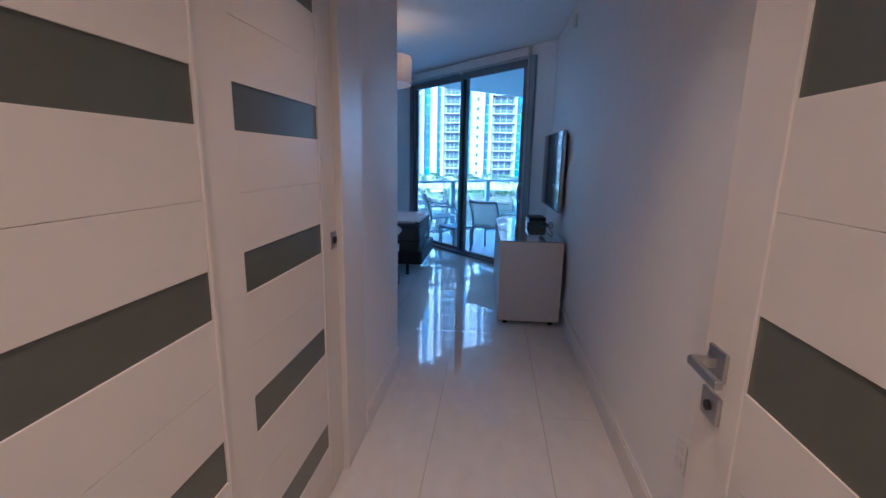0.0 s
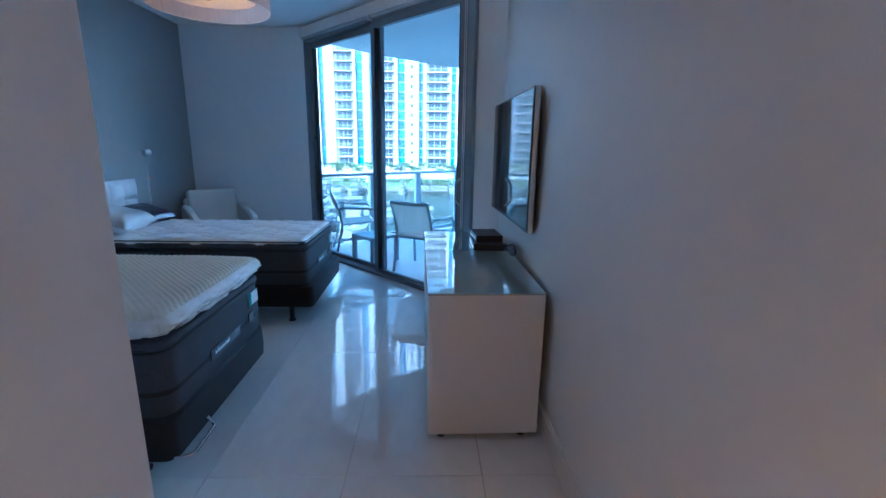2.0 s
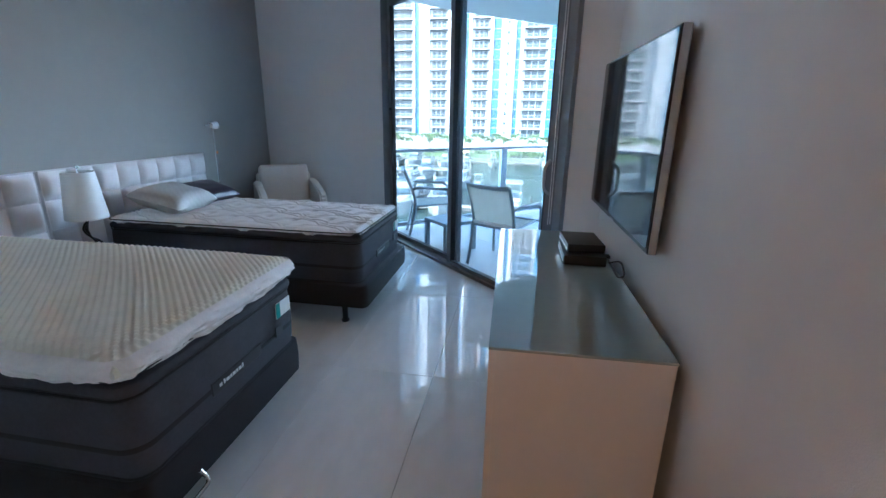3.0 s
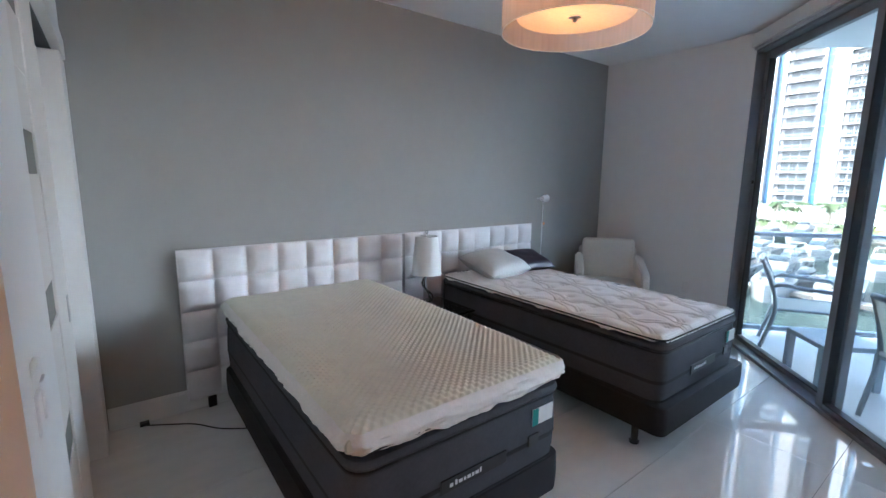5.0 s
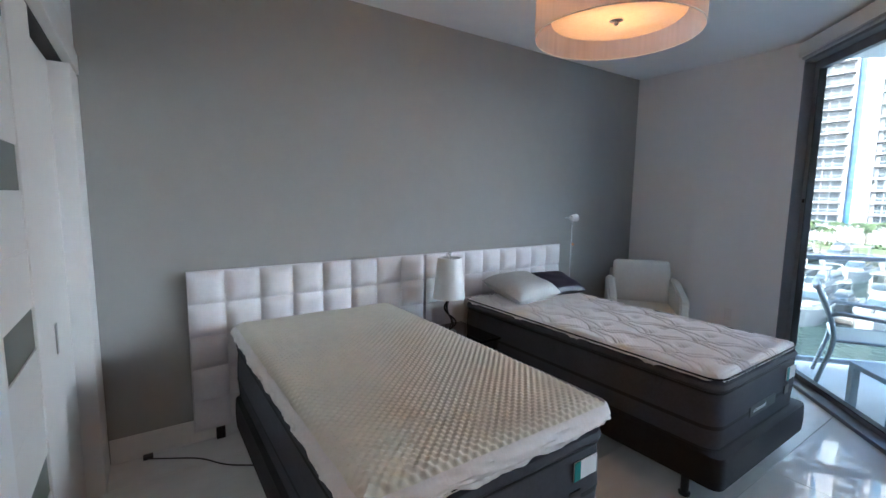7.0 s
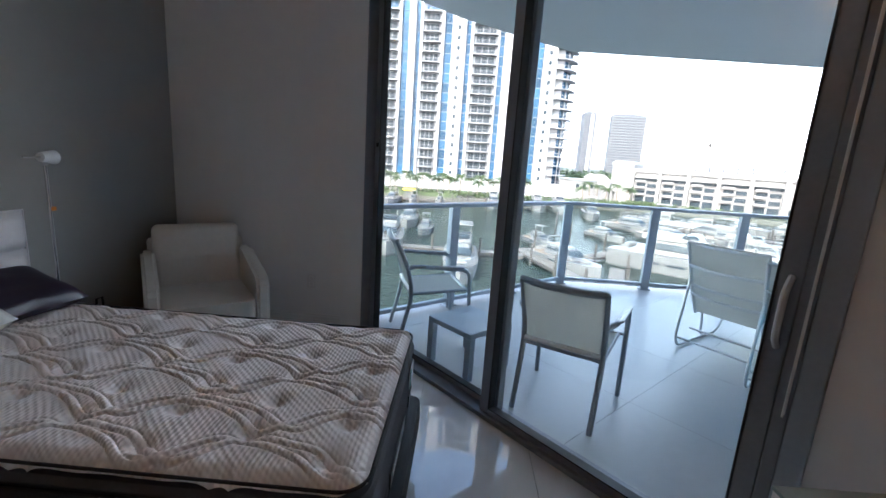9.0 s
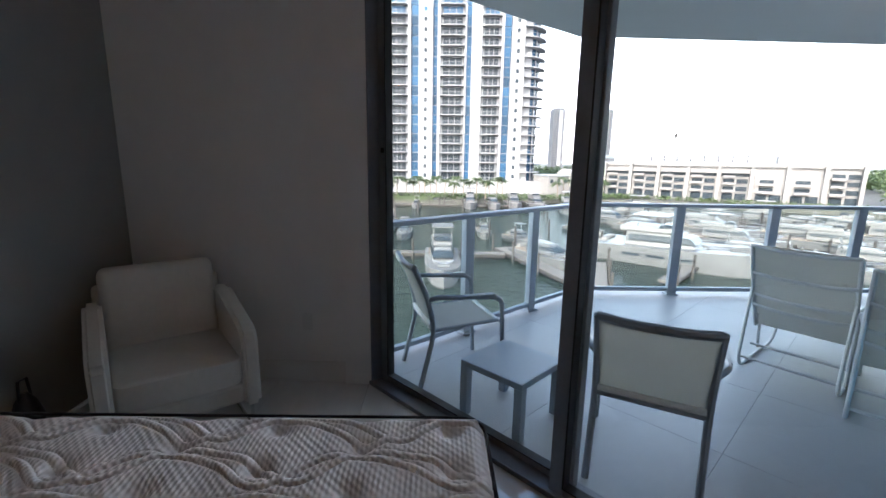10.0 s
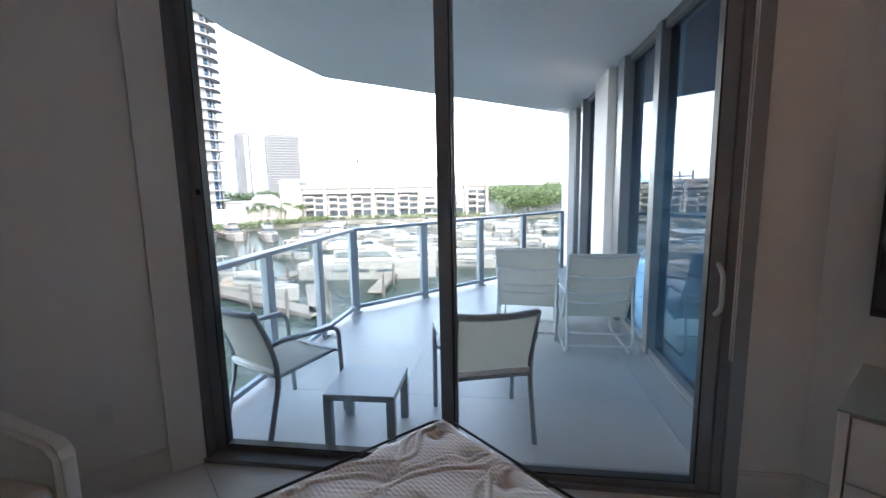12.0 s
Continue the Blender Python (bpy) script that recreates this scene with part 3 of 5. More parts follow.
# ---- ceiling things ----
dl = thing("smoke_detector", "round white smoke detector on the ceiling", "smoke detector", pose(-0.5, 4.78, H))
part("body", lathe([(0.001, -0.035), (0.05, -0.035), (0.062, -0.02), (0.065, 0.0), (0.001, 0.0)], 28), M_white, dl, smooth=True)
part("sensor", lathe([(0.001, -0.05), (0.02, -0.05), (0.024, -0.035), (0.001, -0.035)], 20), M_white, dl, smooth=True)
sn = thing("wall_sensor", "small white motionless alarm sensor high on the wall", "sensor", pose(wall_x(5.0), 5.0, 2.7, 0, 0, 90))
part("body", box((-0.025, 0.0, -0.05), (0.025, 0.03, 0.05), 0.006), M_white, sn)
for hy in (0.35, 2.0):
    rl = thing("recessed_downlight", "round white recessed downlight in the hall ceiling", "downlight", pose(-0.72, hy, H), group="hall downlights")
    part("ring", lathe([(0.075, 0.0), (0.075, -0.006), (0.095, -0.006), (0.1, 0.0)], 32), M_white, rl, smooth=True)

LX, LY = -1.958, 5.575
pl = thing("pendant_lamp", "lit drum pendant lamp with sheer pleated white shade", "pendant lamp", pose(LX, LY, 0))
part("canopy", lathe([(0.001, H), (0.06, H), (0.058, H - 0.012), (0.03, H - 0.018), (0.001, H - 0.018)], 28), M_white, pl, "round white ceiling canopy", True)
part("rod", tube([(0, 0, H - 0.03), (0, 0, 2.3)], 0.007, 10), M_chrome, pl, "thin chrome rod", True)
R1, ZB, ZT = 0.35, 2.253, 2.527
bm = bmesh.new()
n = 180
ring = []
for z in (ZB, ZT):
    ring.append([bm.verts.new(((R1 + 0.0018 * math.sin(j * 2.1) + 0.0012 * math.sin(j * 0.9)) * math.cos(2 * math.pi * j / n), (R1 + 0.0018 * math.sin(j * 2.1)) * math.sin(2 * math.pi * j / n), z)) for j in range(n)])
for j in range(n):
    bm.faces.new((ring[0][j], ring[0][(j + 1) % n], ring[1][(j + 1) % n], ring[1][j]))
outer = part("outer_shade", bm, M_shade, pl, "sheer pleated fabric drum", True)
part("hem", add_tube(tube([(R1 * math.cos(a * math.pi / 32), R1 * math.sin(a * math.pi / 32), ZB) for a in range(64)], 0.003, 6, True), [(R1 * math.cos(a * math.pi / 32), R1 * math.sin(a * math.pi / 32), ZT) for a in range(64)], 0.003, 6, True), M_white, outer, smooth=True)
part("inner_shade", lathe([(0.28, ZB + 0.072), (0.28, ZB + 0.2)], 64), M_inner, pl, "smaller inner fabric drum", True)
part("diffuser", lathe([(0.001, ZB + 0.07), (0.28, ZB + 0.072)], 64), M_inner, pl, "pale round diffuser disc", True)
part("finial", lathe([(0.001, ZB + 0.042), (0.012, ZB + 0.046), (0.014, ZB + 0.056), (0.03, ZB + 0.062), (0.03, ZB + 0.069), (0.001, ZB + 0.069)], 20), M_chrome, pl, "small chrome finial", True)
for bx_, by_ in ((0.035, 0.0), (-0.03, 0.025), (-0.01, -0.04)):
    part("bulb", lathe([(0.001, 2.40), (0.018, 2.41), (0.024, 2.44), (0.02, 2.47), (0.012, 2.5), (0.001, 2.5)], 14, at=(bx_, by_, 0.06)), M_bulb, pl, "glowing warm bulb", True)
    part("socket", lathe([(0.012, 2.5), (0.014, 2.54), (0.001, 2.54)], 12, at=(bx_, by_, 0.06)), M_steel, pl, smooth=True)


# ---- headboards ----
def headboard(y0, y1, label):
    hb = thing("headboard", label, "headboard", pose(GREY, y0, 0), group="white tufted headboards")
    w, z0, z1, cols, rows = y1 - y0, 0.08, 1.076, 8, 5
    part("board", box((0.012, 0.006, z0), (0.05, w - 0.006, z1 - 0.004), 0.012, 3), M_leather, hb)
    cw, ch = w / cols, (z1 - z0) / rows
    k = 8
    for c in range(cols):
        for r in range(rows):
            a, b = c * cw, z0 + r * ch

            def puff(u, v):
                s = (1 - abs(2 * u - 1) ** 3.2) * (1 - abs(2 * v - 1) ** 3.2)
                return Vector((0.05 + 0.042 * max(0, s) ** 0.55, a + 0.003 + u * (cw - 0.006), b + 0.003 + v * (ch - 0.006)))
            part("tuft", sheet(k, k, puff), M_leather, hb, smooth=True)
    part("foot", box((0.02, 0.12, 0.0), (0.045, 0.17, z0)), M_black, hb)
    part("foot", box((0.02, w - 0.17, 0.0), (0.045, w - 0.12, z0)), M_black, hb)
    part("piping", tube([(0.055, 0.004, z0), (0.055, 0.004, z1), (0.055, w - 0.004, z1), (0.055, w - 0.004, z0)], 0.005, 6), M_leather, hb)
    return hb


headboard(3.985, 5.626, "white tufted leatherette headboard behind the foam-topped bed")
headboard(5.642, 7.215, "white tufted leatherette headboard behind the quilted bed")


# ---- beds ----
def rounded_slab(lx, ly, z0, z1, r, bulge=0.0, n=6):
    """A mattress body: rounded plan corners, sides with a slight bulge."""
    plan = []
    for cx, cy, a0 in ((lx - r, ly - r, 0), (r, ly - r, 90), (r, r, 180), (lx - r, r, 270)):
        for i in range(n + 1):
            a = radians(a0 + 90 * i / n)
            plan.append((cx + r * math.cos(a), cy + r * math.sin(a), math.cos(a), math.sin(a)))
    bm = bmesh.new()
    rings = []
    for i, t in enumerate((0, 0.04, 0.2, 0.5, 0.8, 0.96, 1)):
        o = (-0.012 if t in (0, 1) else 0) + bulge * math.sin(math.pi * t)
        rings.append([bm.verts.new((x + nx * o, y + ny * o, z0 + (z1 - z0) * t)) for x, y, nx, ny in plan])
    k = len(plan)
    for A, B in zip(rings, rings[1:]):
        for j in range(k):
            bm.faces.new((A[j], A[(j + 1) % k], B[(j + 1) % k], B[j]))
    bm.faces.new(rings[0]), bm.faces.new(rings[-1])
    return bm


def ring_band(lx, ly, r, z, rad, out=0.0):
    pts = []
    for cx, cy, a0 in ((lx - r, ly - r, 0), (r, ly - r, 90), (r, r, 180), (lx - r, r, 270)):
        for i in range(7):
            a = radians(a0 + 15 * i)
            pts.append((cx + (r + out) * math.cos(a), cy + (r + out) * math.sin(a), z))
    return tube(pts, rad, 6, True)


def bed_base(b, lx, ly, z0, z1):
    part("foundation", rounded_slab(lx, ly, z0, z1, 0.05, 0.006), M_base, b, "black cloth covered foundation", True)
    for x in (0.18, lx * 0.5, lx - 0.2):
        for y in (0.1, ly - 0.1):
            lg = part("leg", lathe([(0.001, 0.0), (0.028, 0.0), (0.03, 0.012), (0.02, 0.02), (0.022, z0 + 0.01), (0.001, z0 + 0.01)], 12, at=(x, y, 0)), M_black, b, smooth=True)


def mattress(m, lx, ly, z0, z1):
    """Charcoal body with a dark band, two piped edges, carry handles, labels on the foot."""
    body = part("body", rounded_slab(lx, ly, z0, z1 - 0.085, 0.07, 0.012), M_matgrey, m, "charcoal knit mattress body", True)
    part("band", rounded_slab(lx, ly, z0 + 0.09, z0 + 0.155, 0.07, 0.0135), M_matdark, m, "darker woven band round the mattress", True)
    part("pillow_top", rounded_slab(lx + 0.004, ly + 0.004, z1 - 0.08, z1 - 0.04, 0.07, 0.012), M_matgrey, m, "charcoal pillow-top side", True)
    for z in (z0 + 0.008, z1 - 0.085, z1 - 0.07, z1 - 0.012):
        part("piping", ring_band(lx, ly, 0.07, z, 0.0045, 0.004), M_matdark, m, smooth=True)
    zc = z0 + 0.125
    hndl = part("handle", box((lx + 0.013, ly * 0.33, zc - 0.028), (lx + 0.019, ly * 0.66, zc + 0.028), 0.002), M_black, m, "black carry strap on the foot end")
    bars = bmesh.new()
    for i, (a, b) in enumerate(((0.37, 0.385), (0.395, 0.405), (0.412, 0.43), (0.436, 0.447), (0.453, 0.47), (0.476, 0.487), (0.493, 0.51), (0.516, 0.524))):
        add_box(bars, (lx + 0.019, ly * a, zc - 0.008), (lx + 0.0205, ly * b, zc + (0.012 if i in (1, 7) else 0.006)))
    part("stitched_mark", bars, M_label, hndl, "pale embroidered mark")
    tag = part("side_tag", box((lx + 0.013, ly - 0.19, z1 - 0.19), (lx + 0.016, ly - 0.06, z1 - 0.115)), M_label, m, "white law label with teal edge")
    part("tag_edge", box((lx + 0.0162, ly - 0.19, z1 - 0.19), (lx + 0.0175, ly - 0.155, z1 - 0.115)), M_teal, tag)
    part("side_strap", box((lx + 0.013, ly - 0.21, z0 + 0.11), (lx + 0.018, ly - 0.15, z0 + 0.16)), M_black, m)
    return body


B2 = pose(-3.555, 5.965, 0)
bed2 = thing("bed_foundation", "low black cloth bed foundation on short legs", "bed base", B2, group="bed foundations")
bed_base(bed2, 2.02, 1.1, 0.15, 0.325)
mt2 = thing("mattress", "bare charcoal mattress with white quilted knit top", "mattress", pose(-3.555, 5.985, 0))
mattress(mt2, 1.975, 0.99, 0.327, 0.702)


def quilt(u, v):
    lx, ly, r = 1.975, 0.99, 0.07
    x, y = u * lx, v * ly
    # pull the corners round
    ex, ey = max(0, abs(x - lx / 2) - (lx / 2 - r)), max(0, abs(y - ly / 2) - (ly / 2 - r))
    if ex and ey:
        f = r / max(r, math.hypot(ex, ey))
        x = lx / 2 + math.copysign(lx / 2 - r + ex * f, x - lx / 2)
        y = ly / 2 + math.copysign(ly / 2 - r + ey * f, y - ly / 2)
    edge = min(x, lx - x, y, ly - y)
    z = 0.702 - 0.03 * max(0, 1 - edge / 0.05) ** 2
    row = ly / 6
    lam = 0.5
    d = 9.0
    for k in range(-1, 7):
        for lag in (0.0, 1.0):
            ph = 2 * math.pi * x / lam + k * math.pi - lag
            th = ph + 0.55 * math.sin(ph + 0.9)
            yc = (k + 0.5) * row + 0.058 * math.sin(th) + (lag - 0.5) * 0.016
            slope = 2 * math.pi / lam * 0.058 * math.cos(th) * (1 + 0.55 * math.cos(ph + 0.9))
            d = min(d, abs(y - yc) / math.sqrt(1 + slope * slope))
    z += 0.005 * math.sqrt(max(0, 1 - (d / 0.0105) ** 2)) - 0.0035 * math.exp(-((d - 0.0135) / 0.004) ** 2)
    gx, gy = lam / 2, row
    kx = round((x - gx * 0.5) / gx)
    for kk in (kx - 1, kx, kx + 1):
        off = 0.5 if kk % 2 else 0.0
        ky = round((y / gy) - off)
        cx, cy = kk * gx + gx * 0.5, (ky + off) * gy
        q = math.hypot(x - cx, y - cy)
        z -= 0.023 * math.exp(-(q / 0.03) ** 2)
        z += 0.004 * math.exp(-((q - 0.075) / 0.04) ** 2)
    return Vector((x, y, z))


part("quilted_top", sheet(520, 270, quilt), M_quilt, mt2, "white quilted top with wavy stitching and buttons", True)

bed1 = thing("bed_foundation", "low black cloth bed foundation with chrome corner", "bed base", pose(-3.555, 4.205, 0), group="bed foundations")
bed_base(bed1, 1.89, 1.06, 0.11, 0.3)
part("retainer_bar", tube(round_path([(1.935, 0.2, 0.2), (1.97, 0.2, 0.16), (1.97, 0.0, 0.15), (1.9, -0.02, 0.15)], 0.05), 0.008), M_chrome, bed1, "thin chrome retainer bar", True)
mt1 = thing("mattress", "charcoal mattress under a cream foam topper", "mattress", pose(-3.555, 4.228, 0))
mattress(mt1, 1.885, 1.01, 0.302, 0.69)
tp = thing("foam_topper", "cream egg-crate foam topper in a crumpled white cover", "mattress topper", pose(-3.545, 4.215, 0))


def crate(u, v):
    lx, ly = 1.885, 1.05
    x, y = u * lx, v * ly
    skew = 0.012 * math.sin(3 * y) + 0.01 * math.sin(2.1 * x)
    edge = min(x, lx - x, y, ly - y)
    p = 0.036
    bump = math.sin(2 * math.pi * x / p) * math.sin(2 * math.pi * y / p)
    z = 0.768 + 0.006 * noise.noise(Vector((x * 3, y * 3, 0))) - 0.045 * max(0, 1 - edge / 0.07) ** 2.4
    z += 0.0068 * bump * min(1, edge / 0.02) * (1 - 0.55 * max(0, min(1, (0.75 - x) / 0.5)))
    return Vector((x + skew * 0.6, y + skew, z))


part("foam", sheet(312, 174, crate, 0.02), M_foam, tp, "cream egg-crate foam", True)


def skirt_point(s, t, lx=1.905, ly=1.065):
    """Along the outline s (0..1) and down t (0..1), crumpled."""
    per = 2 * (lx + ly)
    d = s * per
    for length, p, q in ((lx, (0, 0), (1, 0)), (ly, (lx, 0), (0, 1)), (lx, (lx, ly), (-1, 0)), (ly, (0, ly), (0, -1))):
        if d <= length:
            x, y, nx, ny = p[0] + q[0] * d, p[1] + q[1] * d, q[1], -q[0]
            break
        d -= length
    cr = noise.noise(Vector((x * 9, y * 9, t * 5))) * 0.014 + noise.noise(Vector((x * 28, y * 28, t * 14))) * 0.007
    dx, dy = min(x, lx - x), min(y, ly - y)
    rc = 0.05
    if dx < rc and dy < rc:
        k = (rc - dx) * (rc - dy) / rc * 0.45
        x += k if x < lx / 2 else -k
        y += k if y < ly / 2 else -k
    o = -0.012 + 0.028 * math.sin(math.pi * min(1, t * 1.15)) + cr * (0.4 + t)
    drop = 0.085 + 0.03 * noise.noise(Vector((x * 4, y * 4, 7)))
    return Vector((x - 0.01 + nx * o, y - 0.008 + ny * o, 0.752 - drop * t))


part("cover", sheet(420, 12, skirt_point), M_sheet, tp, "crumpled thin white cover", True)


# ---- pillows ----
def pillow(name, w, l, h, material, label, at):
    def up(sign):
        def fn(u, v):
            a, b = 2 * u - 1, 2 * v - 1
            e = max(0, (1 - a ** 4) * (1 - b ** 4)) ** 0.5
            pinch = 1 - 0.09 * (1 - abs(a)) * abs(b) ** 3 - 0.0
            pinch2 = 1 - 0.09 * (1 - abs(b)) * abs(a) ** 3
            return Vector((a * w / 2 * pinch2, b * l / 2 * pinch, sign * h / 2 * e * (1 + 0.1 * noise.noise(Vector((a * 2, b * 2, sign))))))
        return fn
    bm = sheet(22, 22, up(1))
    me2 = sheet(22, 22, up(-1))
    tmp = bpy.data.meshes.new("half")
    me2.to_mesh(tmp)
    me2.free()
    bm.from_mesh(tmp)
    bmesh.ops.remove_doubles(bm, verts=bm.verts, dist=0.0005)
    p = thing(name, label, "pillow", at)
    part("cushion", bm, material, p, smooth=True)
    part("seam", tube([(w / 2 * s * (1 if abs(t) > 0.99 else 0.93), l / 2 * t, 0) for s, t in ((-1, -1), (-1, -0.5), (-1, 0), (-1, 0.5), (-1, 1))], 0.003, 5), material, p)
    return p


pillow("pillow", 0.42, 0.52, 0.17, M_pillow, "silver grey ribbed square pillow lying on the mattress", pose(-3.27, 6.36, 0.80, 0, 14, 6))
pillow("pillow", 0.36, 0.44, 0.12, M_satin, "dark plum satin pillow beside the headboard", pose(-3.30, 6.78, 0.785, 0, 16, -8))

# ---- night table and lamps ----
ns = thing("night_table", "black glass night table between the beds", "night table", pose(-3.56, 5.36, 0))
part("top", box((0.0, 0, 0.485), (0.5, 0.59, 0.5), 0.002), M_nsglass, ns, "glossy black glass top")
part("shelf", box((0.03, 0.02, 0.2), (0.47, 0.58, 0.22)), M_nsglass, ns)
for x, y in ((0.02, 0.02), (0.45, 0.02), (0.02, 0.55), (0.45, 0.55)):
    part("leg", box((x, y, 0), (x + 0.03, y + 0.03, 0.485), 0.003), M_black, ns)
part("drawer", box((0.04, 0.05, 0.36), (0.46, 0.55, 0.482), 0.004), M_black, ns)

tl = thing("table_lamp", "table lamp with white shade on crossed dark ovals", "table lamp", pose(-3.36, 5.685, 0.5))
part("foot", lathe([(0.001, 0), (0.062, 0), (0.062, 0.014), (0.02, 0.02), (0.001, 0.02)], 28), M_black, tl, smooth=True)
for a in (0, 60, 120):
    pts = []
    for i in range(25):
        t = i / 24
        pts.append(pose(0, 0, 0, 0, 0, a) @ Vector((0.055 * math.sin(2 * math.pi * t) * (1.0 if t < 0.5 else 0.62), 0, 0.02 + 0.24 * t)))
    part("oval", tube(pts, 0.0065, 8), M_black, tl, "dark bent metal oval", True)
part("stem", tube([(0, 0, 0.25), (0, 0, 0.62)], 0.005, 8), M_chrome, tl)
shd = part("shade", lathe([(0.122, 0.275), (0.09, 0.58), (0.088, 0.58), (0.12, 0.275)], 40), M_white, tl, "white tapered cloth shade", True)
part("spider", tube([(-0.088, 0, 0.575), (0.088, 0, 0.575)], 0.003, 6), M_chrome, tl)
part("finial", lathe([(0.001, 0.625), (0.012, 0.62), (0.014, 0.608), (0.006, 0.6), (0.006, 0.58), (0.001, 0.58)], 14), M_chrome, tl, smooth=True)

rd = thing("floor_lamp", "slim chrome reading floor lamp behind the headboard", "floor lamp", pose(-3.5, 7.235, 0))
part("foot", lathe([(0.001, 0), (0.11, 0), (0.11, 0.012), (0.03, 0.022), (0.001, 0.022)], 32), M_chrome, rd, smooth=True)
part("pole", tube([(0, 0, 0.02), (0, 0, 1.315)], 0.008, 10), M_chrome, rd, smooth=True)
head = tube([(0, -0.02, 1.345), (0, 0.02, 1.345), (0, 0.055, 1.345)], [0.024, 0.03, 0.036], 18)
hdp = part("head", head, M_white, rd, "small white lamp head", True)
part("arm", tube([(0, -0.02, 1.345), (0, -0.11, 1.345)], 0.005, 8), M_steel, hdp)
part("joint", lathe([(0.001, 1.305), (0.012, 1.305), (0.014, 1.33), (0.001, 1.345)], 12), M_steel, rd, smooth=True)
part("dimmer", box((-0.008, -0.004, 1.075), (0.008, 0.03, 1.095), 0.003), M_orange, rd, "small orange dimmer knob")

bag = thing("floor_caddy", "small dark bag on a pale box by the wall", "bag", pose(-3.52, 7.5, 0))
part("box", box((-0.09, -0.06, 0), (0.06, 0.06, 0.3), 0.006), M_trim, bag)
part("bag", lathe([(0.001, 0.3), (0.055, 0.3), (0.06, 0.35), (0.04, 0.42), (0.012, 0.46), (0.001, 0.46)], 12), M_black, bag, smooth=True)
part("strap", tube([(0, -0.03, 0.42), (0, -0.02, 0.52), (0, 0.02, 0.52), (0, 0.03, 0.42)], 0.006, 6), M_black, bag)


# ---- armchair ----
ac = thing("armchair", "cream leather armchair on chrome sled legs in the corner", "armchair", pose(-3.155, 7.965, 0, 0, 0, 37.8) @ Matrix.Diagonal((0.88, 0.88, 1.03, 1)))
W2 = 0.405
part("seat_base", box((-W2 + 0.09, -0.36, 0.19), (W2 - 0.09, 0.3, 0.3), 0.02), M_arm, ac)
part("seat_cushion", rounded_slab(2 * W2 - 0.2, 0.62, 0.3, 0.44, 0.06, 0.012), M_arm, ac, smooth=True, at=pose(-W2 + 0.1, -0.375, 0))
part("back_frame", box((-W2 + 0.05, 0.26, 0.19), (W2 - 0.05, 0.36, 0.8), 0.03, 3, pose(0, 0.0, 0, -7)), M_arm, ac)
part("back_cushion", box((-W2 + 0.085, 0.16, 0.42), (W2 - 0.085, 0.31, 0.9), 0.05, 4, pose(0, 0.0, 0, -9)), M_arm, ac, smooth=True)
for s in (-1, 1):
    xs = (-W2, -W2 + 0.095) if s < 0 else (W2 - 0.095, W2)
    bm = bmesh.new()
    prof = [(-0.39, 0.17), (0.36, 0.17), (0.36, 0.68), (0.2, 0.68), (-0.33, 0.6), (-0.39, 0.55)]
    a = [bm.verts.new((xs[0], y, z)) for y, z in prof]
    b = [bm.verts.new((xs[1], y, z)) for y, z in prof]
    bm.faces.new(a), bm.faces.new(b)
    for i in range(len(prof)):
        bm.faces.new((a[i], a[(i + 1) % len(prof)], b[(i + 1) % len(prof)], b[i]))
    bmesh.ops.bevel(bm, geom=list(bm.edges), offset=0.022, segments=3, affect="EDGES")
    part("arm", bm, M_arm, ac, smooth=True)
    xm = (xs[0] + xs[1]) / 2
    part("sled_leg", tube(round_path([(xm, -0.33, 0.18), (xm, -0.33, 0.01), (xm, 0.3, 0.01), (xm, 0.3, 0.18)], 0.03), 0.011, 8), M_chrome, ac, "square chrome sled leg", True)

# ---- dresser, television, boxes ----
DX0, DX1, DY0, DY1 = -0.594, -0.041, 4.49, 6.03
dr = thing("dresser", "white lacquer dresser with six drawers and glass top", "dresser", pose(DX0, DY0, 0, 0, 0, 1.3))
dw, dl_ = DX1 - DX0, DY1 - DY0
bd = part("body", box((0.02, 0.0, 0.035), (dw, 0.018, 0.768), 0.001), M_lacquer, dr)
part("side_panel", box((0.02, dl_ - 0.018, 0.035), (dw, dl_, 0.768), 0.001), M_lacquer, dr)
part("top_panel", box((0.02, 0.018, 0.745), (dw, dl_ - 0.018, 0.768)), M_lacquer, dr)
part("bottom_panel", box((0.02, 0.018, 0.035), (dw, dl_ - 0.018, 0.055)), M_lacquer, dr)
part("back_panel", box((dw - 0.008, 0.018, 0.055), (dw, dl_ - 0.018, 0.745)), M_lacquer, dr)
part("carcass_edge", box((0.0, 0.0, 0.035), (0.02, 0.03, 0.768), 0.001), M_lacquer, dr)
part("carcass_edge", box((0.0, dl_ - 0.03, 0.035), (0.02, dl_, 0.768), 0.001), M_lacquer, dr)
for c in range(2):
    for r in range(3):
        y0 = 0.033 + c * (dl_ - 0.066) / 2
        z0 = 0.045 + r * 0.24
        part("drawer", box((0.004, y0 + 0.002, z0), (0.024, y0 + (dl_ - 0.066) / 2 - 0.002, z0 + 0.234), 0.002), M_drawer, dr, "pale flat drawer front")
part("glass_top", box((-0.002, -0.003, 0.7685), (dw + 0.002, dl_ + 0.003, 0.778), 0.001), M_gtop, dr, "clear green-edged glass top")
for x in (0.07, dw - 0.07):
    for y in (0.05, dl_ - 0.05):
        part("foot", lathe([(0.001, 0), (0.022, 0), (0.022, 0.035), (0.001, 0.035)], 14, at=(x, y, 0)), M_black, dr)

